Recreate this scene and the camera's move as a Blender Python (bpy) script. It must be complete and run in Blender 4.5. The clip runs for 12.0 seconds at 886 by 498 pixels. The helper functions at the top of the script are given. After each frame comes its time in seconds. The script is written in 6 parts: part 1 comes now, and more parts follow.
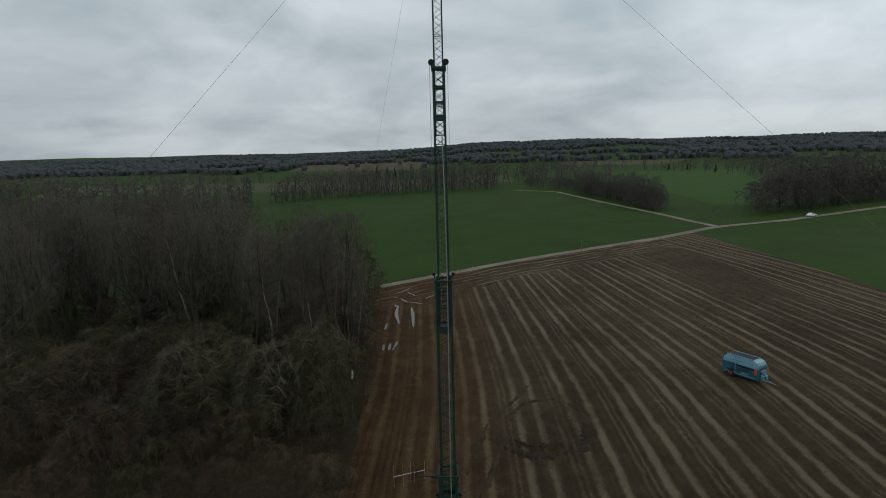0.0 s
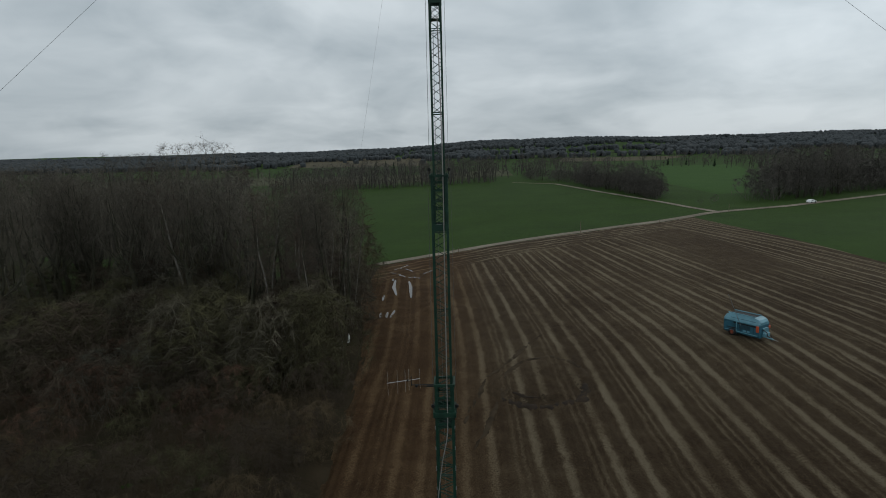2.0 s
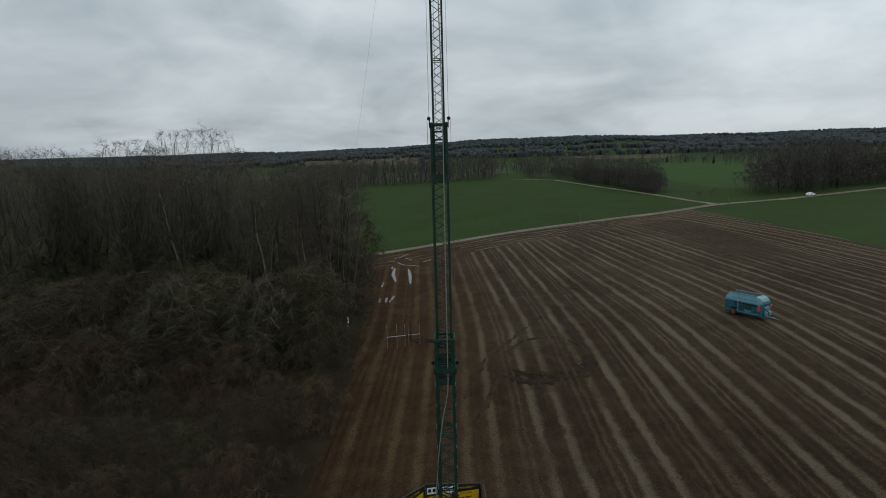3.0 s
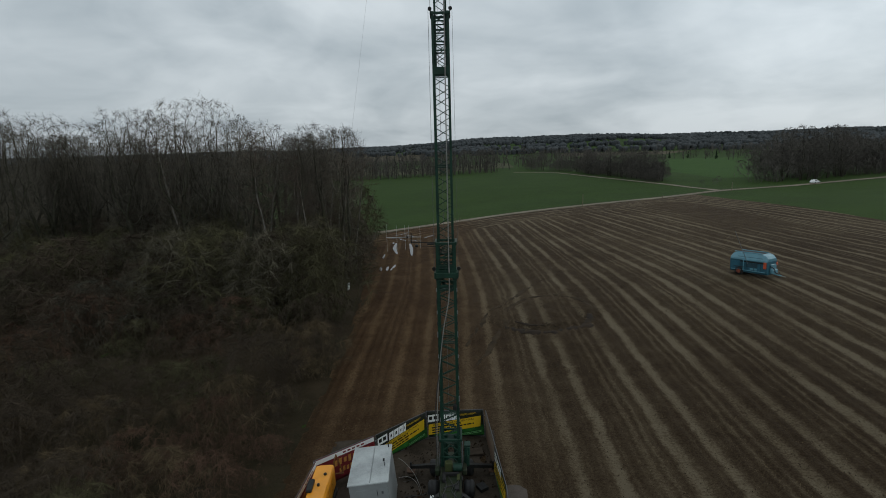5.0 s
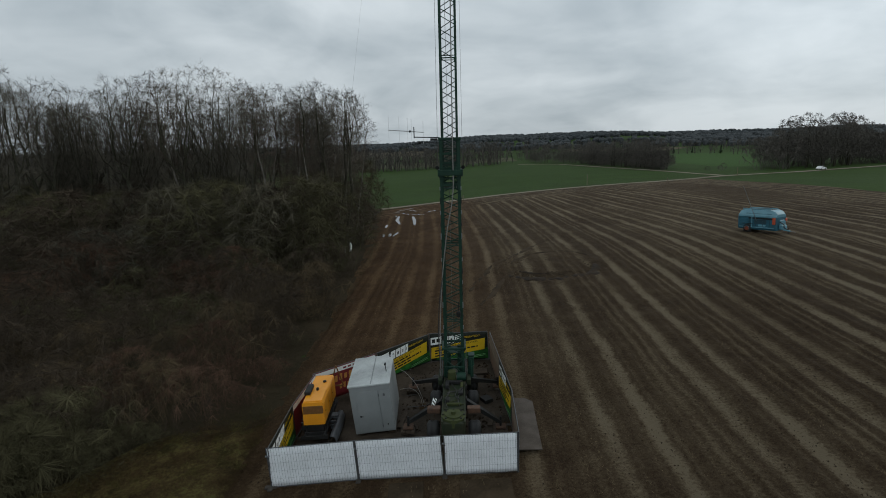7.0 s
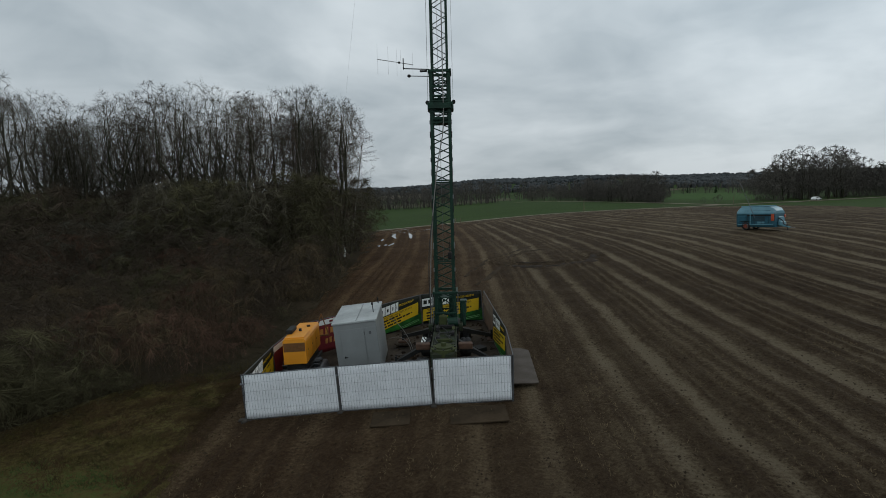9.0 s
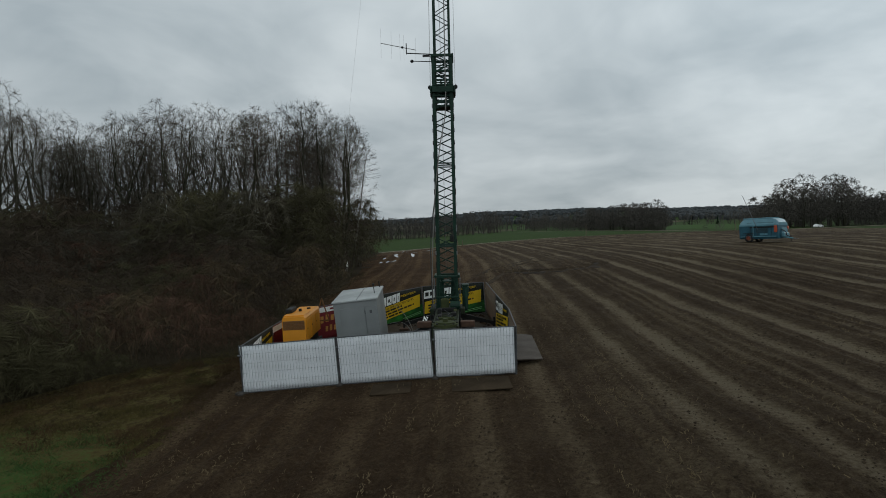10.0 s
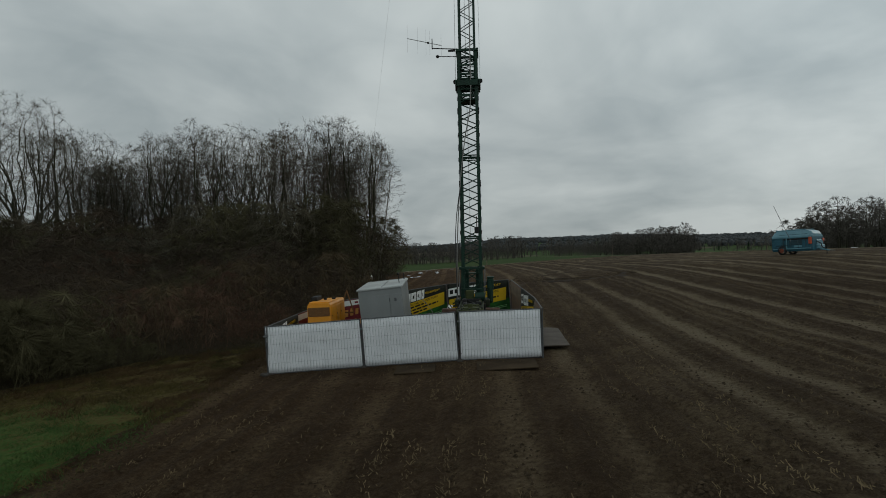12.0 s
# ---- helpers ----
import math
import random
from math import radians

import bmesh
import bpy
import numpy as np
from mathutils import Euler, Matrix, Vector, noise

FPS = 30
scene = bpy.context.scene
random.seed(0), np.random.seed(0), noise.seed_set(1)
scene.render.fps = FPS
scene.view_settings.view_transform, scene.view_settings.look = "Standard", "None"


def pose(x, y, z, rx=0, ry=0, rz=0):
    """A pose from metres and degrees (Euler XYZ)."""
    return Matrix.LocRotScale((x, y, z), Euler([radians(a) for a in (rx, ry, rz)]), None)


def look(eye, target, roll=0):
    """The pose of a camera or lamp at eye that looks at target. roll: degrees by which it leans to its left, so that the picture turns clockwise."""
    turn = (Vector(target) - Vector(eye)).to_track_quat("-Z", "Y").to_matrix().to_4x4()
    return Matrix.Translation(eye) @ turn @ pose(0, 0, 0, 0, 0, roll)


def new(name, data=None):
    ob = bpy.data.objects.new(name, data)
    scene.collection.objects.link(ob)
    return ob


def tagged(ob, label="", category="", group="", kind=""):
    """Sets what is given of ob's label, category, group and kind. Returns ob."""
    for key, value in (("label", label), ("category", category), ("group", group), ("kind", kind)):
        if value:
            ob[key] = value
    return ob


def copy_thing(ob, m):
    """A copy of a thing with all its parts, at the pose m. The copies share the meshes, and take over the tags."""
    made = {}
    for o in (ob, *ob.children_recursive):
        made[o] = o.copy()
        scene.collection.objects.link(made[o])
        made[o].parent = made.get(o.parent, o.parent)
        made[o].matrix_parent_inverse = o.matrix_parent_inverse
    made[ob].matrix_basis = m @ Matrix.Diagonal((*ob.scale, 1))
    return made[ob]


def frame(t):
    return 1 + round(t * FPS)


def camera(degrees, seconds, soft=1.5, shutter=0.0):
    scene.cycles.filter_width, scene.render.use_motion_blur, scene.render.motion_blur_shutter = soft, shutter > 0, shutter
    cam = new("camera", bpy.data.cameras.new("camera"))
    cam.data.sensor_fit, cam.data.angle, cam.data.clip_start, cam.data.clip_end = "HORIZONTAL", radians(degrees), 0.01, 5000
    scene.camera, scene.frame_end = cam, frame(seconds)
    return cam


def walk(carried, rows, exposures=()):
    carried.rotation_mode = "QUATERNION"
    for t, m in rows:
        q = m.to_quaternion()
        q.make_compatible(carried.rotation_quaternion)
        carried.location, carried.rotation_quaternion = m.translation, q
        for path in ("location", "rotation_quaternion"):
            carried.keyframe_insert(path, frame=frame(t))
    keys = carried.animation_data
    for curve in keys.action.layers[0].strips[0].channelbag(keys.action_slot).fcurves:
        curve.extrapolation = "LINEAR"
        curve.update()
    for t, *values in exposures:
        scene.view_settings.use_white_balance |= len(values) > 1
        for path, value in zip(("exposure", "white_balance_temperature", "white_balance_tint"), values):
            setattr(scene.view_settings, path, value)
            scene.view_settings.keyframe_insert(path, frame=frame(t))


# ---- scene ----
cam = camera(79.7, 12.0, soft=0.95)
PATH = [
    (0, (0.645, 0.591, 32.909), (0.585, 2.554, 32.529), -1.4),
    (0.5, (0.642, 0.539, 31.693), (0.581, 2.502, 31.312), -1.4),
    (1, (0.73, 0.5, 30.345), (0.67, 2.462, 29.964), -1.4),
    (1.5, (0.775, 0.5, 28.877), (0.717, 2.463, 28.496), -1.5),
    (2, (0.694, 0.526, 27.466), (0.638, 2.489, 27.085), -1.4),
    (2.5, (0.622, 0.481, 26.19), (0.569, 2.443, 25.808), -1.4),
    (3, (0.594, 0.442, 24.941), (0.541, 2.405, 24.56), -1.5),
    (5, (0.5, 0.196, 19.709), (0.44, 2.159, 19.329), -1.5),
    (5.5, (0.477, 0.195, 18.417), (0.412, 2.157, 18.036), -1.5),
    (6, (0.403, 0.148, 17.057), (0.336, 2.11, 16.677), -1.5),
    (6.5, (0.369, 0.094, 15.795), (0.299, 2.056, 15.414), -1.4),
    (7, (0.338, 0.076, 14.428), (0.267, 2.038, 14.045), -1.4),
    (9, (0.615, 0.309, 8.835), (0.552, 2.296, 8.618), -1.5),
    (9.5, (0.633, 0.315, 7.494), (0.57, 2.308, 7.334), -1.5),
    (10, (0.571, 0.254, 6.283), (0.502, 2.251, 6.19), -1.4),
    (10.5, (0.552, 0.21, 5.237), (0.47, 2.209, 5.22), -1.4),
    (11, (0.509, 0.144, 4.609), (0.405, 2.141, 4.62), -1.3),
    (11.5, (0.483, 0.084, 4.447), (0.332, 2.078, 4.459), -1.2),
    (12, (0.49, 0.247, 4.478), (0.333, 2.24, 4.489), -1.3),
]
walk(cam, [(t, look(eye, target, roll)) for t, eye, target, roll in PATH],
     exposures=((0, 0.02, 6500, 10), (4.0, 0.04, 6500, 10), (7.0, 0.08, 6500, 10), (9.0, 0.0, 6500, 10), (10.0, -0.08, 6580, 9), (11.0, -0.30, 6750, 7), (12.0, -0.32, 6800, 7)))

# ---- sky and light ----
world = bpy.data.worlds.new("overcast")
scene.world = world
world.use_nodes = True
wn, wl = world.node_tree.nodes, world.node_tree.links
wn.clear()
SUN_EL, SUN_AZ = 32.0, 62.0          # the brighter part of the cloud cover


def wnode(kind, **values):
    n = wn.new(kind)
    for key, value in values.items():
        n.inputs[key].default_value = value
    return n


def wmath(op, a, b=None):
    n = wn.new("ShaderNodeMath")
    n.operation = op
    for i, v in enumerate((a, b)):
        if v is None:
            continue
        if isinstance(v, (int, float)):
            n.inputs[i].default_value = v
        else:
            wl.new(v, n.inputs[i])
    return n.outputs[0]


wtc = wn.new("ShaderNodeTexCoord")
wsep = wn.new("ShaderNodeSeparateXYZ")
wl.new(wtc.outputs["Generated"], wsep.inputs[0])
up = wmath("MAXIMUM", wsep.outputs[2], 0.0)
flat = wmath("ADD", up, 0.30)
wcomb = wn.new("ShaderNodeCombineXYZ")
wl.new(wmath("DIVIDE", wsep.outputs[0], flat), wcomb.inputs[0])
wl.new(wmath("DIVIDE", wsep.outputs[1], flat), wcomb.inputs[1])
cloud_big = wnode("ShaderNodeTexNoise", Scale=1.15, Detail=5.0, Roughness=0.48, Distortion=0.5)
cloud_small = wnode("ShaderNodeTexNoise", Scale=3.4, Detail=6.0, Roughness=0.5, Distortion=0.8)
wl.new(wcomb.outputs[0], cloud_big.inputs["Vector"])
wl.new(wcomb.outputs[0], cloud_small.inputs["Vector"])
mixed = wmath("ADD", wmath("MULTIPLY", cloud_big.outputs["Fac"], 0.80), wmath("MULTIPLY", cloud_small.outputs["Fac"], 0.20))
ramp = wn.new("ShaderNodeValToRGB")
ramp.color_ramp.elements[0].position, ramp.color_ramp.elements[0].color = 0.36, (0.407, 0.475, 0.520, 1)
ramp.color_ramp.elements[1].position, ramp.color_ramp.elements[1].color = 0.62, (0.690, 0.76, 0.80, 1)
wl.new(mixed, ramp.inputs[0])
sky = wn.new("ShaderNodeTexSky")
sky.sky_type, sky.sun_disc = "NISHITA", False
sky.sun_elevation, sky.sun_rotation = radians(SUN_EL), radians(SUN_AZ)
veil = wn.new("ShaderNodeMixRGB")
veil.inputs[0].default_value = 0.97
dim = wn.new("ShaderNodeMixRGB")
dim.blend_type = "MULTIPLY"
dim.inputs[0].default_value, dim.inputs[2].default_value = 1.0, (0.1, 0.1, 0.1, 1)
wl.new(sky.outputs[0], dim.inputs[1])
wl.new(dim.outputs[0], veil.inputs[1])
wl.new(ramp.outputs[0], veil.inputs[2])
# an overcast sky is brighter overhead, and where the sun stands behind it
glow = wn.new("ShaderNodeVectorMath")
glow.operation = "DOT_PRODUCT"
wl.new(wtc.outputs["Generated"], glow.inputs[0])
glow.inputs[1].default_value = (math.sin(radians(40)) * 0.92, math.cos(radians(40)) * 0.92, 0.38)
warm = wmath("MULTIPLY", wmath("POWER", wmath("MAXIMUM", glow.outputs["Value"], 0.0), 14.0), 0.30)
back_fill = wmath("MULTIPLY", wmath("MAXIMUM", wmath("MULTIPLY", wsep.outputs[1], -1.0), 0.0), 0.34)   # unseen sky behind the camera, brightened to light the tarpaulins
bright = wmath("ADD", wmath("ADD", wmath("ADD", 0.76, back_fill), wmath("MULTIPLY", wmath("MINIMUM", up, 0.4), 0.62)), warm)
back = wn.new("ShaderNodeBackground")
wl.new(veil.outputs[0], back.inputs[0])
wl.new(bright, back.inputs[1])
wout = wn.new("ShaderNodeOutputWorld")
wl.new(back.outputs[0], wout.inputs[0])

sun = new("sun", bpy.data.lights.new("sun", "SUN"))
sun.data.energy, sun.data.angle, sun.data.color = 0.35, radians(25), (1.0, 0.97, 0.92)
sun.matrix_world = look((0, 0, 60), (-math.sin(radians(SUN_AZ)) * 60, -math.cos(radians(SUN_AZ)) * 60, 60 - math.tan(radians(SUN_EL)) * 60))
scene.view_settings.exposure = 0.0


# ---- materials ----
def material(name, base, rough=0.6, var=0.25, scale=6.0, fine=60.0, metal=0.0, bump=0.15, second=None, per_object=0.0, spec=0.5):
    """Paint or matter in one colour, with stains at one scale and grain at another."""
    m = bpy.data.materials.new(name)
    m.use_nodes = True
    n, l = m.node_tree.nodes, m.node_tree.links
    bsdf = n["Principled BSDF"]
    bsdf.inputs["Roughness"].default_value, bsdf.inputs["Metallic"].default_value = rough, metal
    bsdf.inputs["Specular IOR Level"].default_value = spec
    tc = n.new("ShaderNodeTexCoord")
    big, small = n.new("ShaderNodeTexNoise"), n.new("ShaderNodeTexNoise")
    big.inputs["Scale"].default_value, big.inputs["Detail"].default_value = scale, 5
    small.inputs["Scale"].default_value, small.inputs["Detail"].default_value = fine, 4
    for t in (big, small):
        l.new(tc.outputs["Object"], t.inputs["Vector"])
    mix = n.new("ShaderNodeMixRGB")
    second = second or tuple(c * (1 - 1.6 * var) for c in base)
    mix.inputs[1].default_value, mix.inputs[2].default_value = (*second, 1), (*base, 1)
    add = n.new("ShaderNodeMath")
    add.operation = "MULTIPLY_ADD"
    l.new(big.outputs["Fac"], add.inputs[0])
    add.inputs[1].default_value = 2.2
    half = n.new("ShaderNodeMath")
    half.operation = "MULTIPLY_ADD"
    l.new(small.outputs["Fac"], half.inputs[0])
    half.inputs[1].default_value, half.inputs[2].default_value = 0.9, -1.05
    l.new(half.outputs[0], add.inputs[2])
    add.use_clamp = True
    l.new(add.outputs[0], mix.inputs[0])
    col = mix.outputs[0]
    if per_object:
        info = n.new("ShaderNodeObjectInfo")
        hsv = n.new("ShaderNodeHueSaturation")
        rng = n.new("ShaderNodeMapRange")
        rng.inputs["To Min"].default_value, rng.inputs["To Max"].default_value = 1 - per_object, 1 + per_object
        l.new(info.outputs["Random"], rng.inputs[0])
        l.new(rng.outputs[0], hsv.inputs["Value"])
        l.new(col, hsv.inputs["Color"])
        col = hsv.outputs[0]
    l.new(col, bsdf.inputs["Base Color"])
    if bump:
        b = n.new("ShaderNodeBump")
        b.inputs["Strength"].default_value, b.inputs["Distance"].default_value = bump, 0.02
        l.new(small.outputs["Fac"], b.inputs["Height"])
        l.new(b.outputs[0], bsdf.inputs["Normal"])
    return m


M = {
    "steel_green": material("steel_green", (0.011, 0.045, 0.028), 0.55, 0.35, 2.0, 40, spec=0.25),
    "steel_olive": material("steel_olive", (0.0135, 0.025, 0.0115), 0.6, 0.35, 2.0, 30, second=(0.026, 0.026, 0.014), spec=0.2),
    "trailer_light": material("trailer_light", (0.115, 0.275, 0.335), 0.35, 0.2, 1.0, 20),
    "mossy_olive": material("mossy_olive", (0.046, 0.053, 0.018), 0.7, 0.4, 4.0, 30, second=(0.03, 0.04, 0.014), spec=0.2),
    "steel_dark": material("steel_dark", (0.022, 0.022, 0.021), 0.6, 0.3, spec=0.2),
    "galvanised": material("galvanised", (0.20, 0.21, 0.22), 0.45, 0.2, 5, 80, metal=0.6),
    "zinc_dark": material("zinc_dark", (0.10, 0.105, 0.11), 0.5, 0.2, 5, 80, metal=0.4),
    "rope": material("rope", (0.10, 0.10, 0.10), 0.6, 0.2),
    "cable_pale": material("cable_pale", (0.22, 0.215, 0.20), 0.6, 0.2),
    "cable_dark": material("cable_dark", (0.02, 0.02, 0.02), 0.5, 0.2),
    "aluminium": material("aluminium", (0.55, 0.55, 0.55), 0.35, 0.1, metal=0.8),
    "tarp_white": material("tarp_white", (0.83, 0.85, 0.87), 0.65, 0.10, 1.6, 18, bump=0.12, spec=0.2),
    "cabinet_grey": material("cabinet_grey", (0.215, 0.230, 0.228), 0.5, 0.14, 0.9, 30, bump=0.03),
    # roof in a paler tone than the walls
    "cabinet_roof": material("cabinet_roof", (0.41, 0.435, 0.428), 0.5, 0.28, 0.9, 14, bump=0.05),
    "yellow_paint": material("yellow_paint", (0.72, 0.28, 0.010), 0.4, 0.12, 1.2, 40, bump=0.03),
    # yellow paint darkened: shade put into the colour
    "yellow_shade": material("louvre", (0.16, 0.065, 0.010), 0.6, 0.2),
    "black_rubber": material("black_rubber", (0.018, 0.018, 0.018), 0.75, 0.3),
    "rust": material("rust", (0.088, 0.043, 0.022), 0.8, 0.4, 4, 40),
    "timber": material("timber", (0.20, 0.15, 0.10), 0.8, 0.35, 3, 50),
    "mud_plate": material("mud_plate", (0.096, 0.080, 0.066), 0.7, 0.4, 1.1, 14, second=(0.046, 0.034, 0.024), spec=0.2),
    "concrete": material("concrete", (0.044, 0.036, 0.028), 0.85, 0.25),
    "white_print": material("white_print", (0.75, 0.77, 0.74), 0.55, 0.05),
    "yellow_print": material("yellow_print", (0.66, 0.43, 0.015), 0.6, 0.15, 1.5, 20, spec=0.2),
    "green_print": material("green_print", (0.03, 0.17, 0.025), 0.55, 0.5, 1.6, 5.0, second=(0.006, 0.018, 0.009), spec=0.2),
    "black_print": material("black_print", (0.018, 0.021, 0.014), 0.55, 0.3, spec=0.2),
    "pale_green": material("pale_green", (0.22, 0.50, 0.20), 0.55, 0.3, 4.0, 30, spec=0.2),
    "red_print": material("red_print", (0.20, 0.016, 0.022), 0.55, 0.2),
    "orange_print": material("orange_print", (0.55, 0.26, 0.06), 0.55, 0.2),
    "trailer_blue": material("trailer_blue", (0.030, 0.120, 0.165), 0.4, 0.25, 1.0, 12, spec=0.35),
    "trailer_dark": material("trailer_blue_dark", (0.014, 0.055, 0.075), 0.5, 0.3, 1.0, 30),
    "rim_red": material("rim_red", (0.24, 0.055, 0.025), 0.6, 0.4, 6.0, 40),
    "orange_red": material("orange_red", (0.46, 0.075, 0.028), 0.45, 0.1),
    "bark": material("bark", (0.047, 0.042, 0.032), 0.9, 0.4, 2.0, 20, per_object=0.25, second=(0.034, 0.036, 0.021), spec=0.08),
    "crown_twig": material("crown_twig", (0.120, 0.107, 0.084), 0.9, 0.3, 0.4, 10, bump=0, per_object=0.3, spec=0.06),
    "thicket_twig": material("thicket_twig", (0.112, 0.099, 0.070), 0.9, 0.3, 0.4, 10, bump=0, per_object=0.3, spec=0.06),
    # colour taken from a smudge on the lens, for a made-up bush
    "shrub_smudge": material("shrub_smudge", (0.107, 0.101, 0.076), 0.9, 0.3, 0.4, 10, bump=0, per_object=0.2, spec=0.06),
    # twigs of distant trees and hedges, haze put into a greyed colour
    "twig_haze": material("twig_haze", (0.112, 0.102, 0.088), 0.9, 0.3, 0.4, 10, bump=0, per_object=0.25, spec=0.08),
    "twig_red": material("twig_red", (0.098, 0.072, 0.055), 0.9, 0.3, 0.4, 10, bump=0, per_object=0.3, spec=0.08),
    "shrub_brown": material("shrub_brown", (0.070, 0.054, 0.038), 0.9, 0.3, 0.4, 10, bump=0, per_object=0.25, spec=0.08),
    "shrub_red": material("shrub_red", (0.110, 0.067, 0.045), 0.9, 0.3, 0.4, 10, bump=0, per_object=0.25, spec=0.08),
    "shrub_tan": material("shrub_tan", (0.126, 0.094, 0.055), 0.9, 0.3, 0.4, 10, bump=0, per_object=0.25, spec=0.08),
    "shrub_olive": material("shrub_olive", (0.090, 0.082, 0.044), 0.9, 0.3, 0.4, 10, bump=0, per_object=0.25, spec=0.08),
    "birch_bark": material("birch_bark", (0.20, 0.185, 0.16), 0.8, 0.6, 1.5, 8, second=(0.045, 0.04, 0.03), spec=0.1),
    "conifer": material("conifer", (0.018, 0.034, 0.018), 0.9, 0.3, spec=0.08),
    # bare woods far off: bluish distance haze is put into the colour
    "far_wood_haze": material("far_wood_haze", (0.066, 0.070, 0.071), 0.95, 0.25, 0.006, 0.12, bump=0, second=(0.048, 0.055, 0.058), spec=0.08),
    "yard_mud": material("yard_mud", (0.064, 0.050, 0.037), 0.7, 0.4, 0.9, 9.0, second=(0.017, 0.013, 0.009), bump=0.5, spec=0.08),
    "old_sheet": material("old_sheet", (0.15, 0.085, 0.05), 0.7, 0.4, 1.5, 9.0, second=(0.07, 0.05, 0.035)),
    "stubble": material("stubble", (0.185, 0.140, 0.080), 0.9, 0.3, 0.8, 5.0, bump=0, spec=0.08),
    "clod": material("clod", (0.056, 0.040, 0.0245), 0.95, 0.4, 0.8, 9.0, second=(0.022, 0.0155, 0.009), spec=0.08),
    "grass_blade": material("grass_blade", (0.096, 0.078, 0.026), 0.9, 0.5, 1.4, 3.0, second=(0.024, 0.022, 0.009), bump=0, spec=0.08),
    "dead_blade": material("dead_blade", (0.092, 0.060, 0.028), 0.9, 0.4, 0.9, 3.0, second=(0.036, 0.024, 0.012), bump=0, spec=0.08),
    "lush_blade": material("lush_blade", (0.060, 0.118, 0.034), 0.9, 0.4, 0.45, 3.0, second=(0.024, 0.050, 0.014), bump=0, spec=0.08),
    "bramble": material("bramble", (0.060, 0.045, 0.027), 0.9, 0.4, 0.35, 4.0, second=(0.028, 0.028, 0.016), bump=0, spec=0.08),
    "old_timber": material("old_timber", (0.060, 0.045, 0.032), 0.85, 0.35, 3, 50, spec=0.2),
    "wet_soil": material("wet_soil", (0.030, 0.019, 0.0105), 0.85, 0.4, 1.2, 9.0, second=(0.011, 0.0075, 0.0045), bump=0.6, spec=0.15),
    "road": material("road_gravel", (0.24, 0.205, 0.16), 0.9, 0.25, 0.12, 3.0, second=(0.12, 0.10, 0.075), spec=0.08),
    "litter": material("leaf_litter", (0.042, 0.029, 0.017), 0.95, 0.4, 0.16, 5.0, second=(0.020, 0.018, 0.009), bump=0.6, spec=0.08),
    "car_white": material("car_white", (0.75, 0.75, 0.75), 0.3, 0.05),
    "glass_dark": material("glass_dark", (0.02, 0.022, 0.025), 0.08, 0.1),
}
water = bpy.data.materials.new("puddle_water")
water.use_nodes = True
wb = water.node_tree.nodes["Principled BSDF"]
wb.inputs["Base Color"].default_value, wb.inputs["Roughness"].default_value = (0.06, 0.045, 0.03, 1), 0.04
wb.inputs["IOR"].default_value = 1.33
M["mud_water"] = water


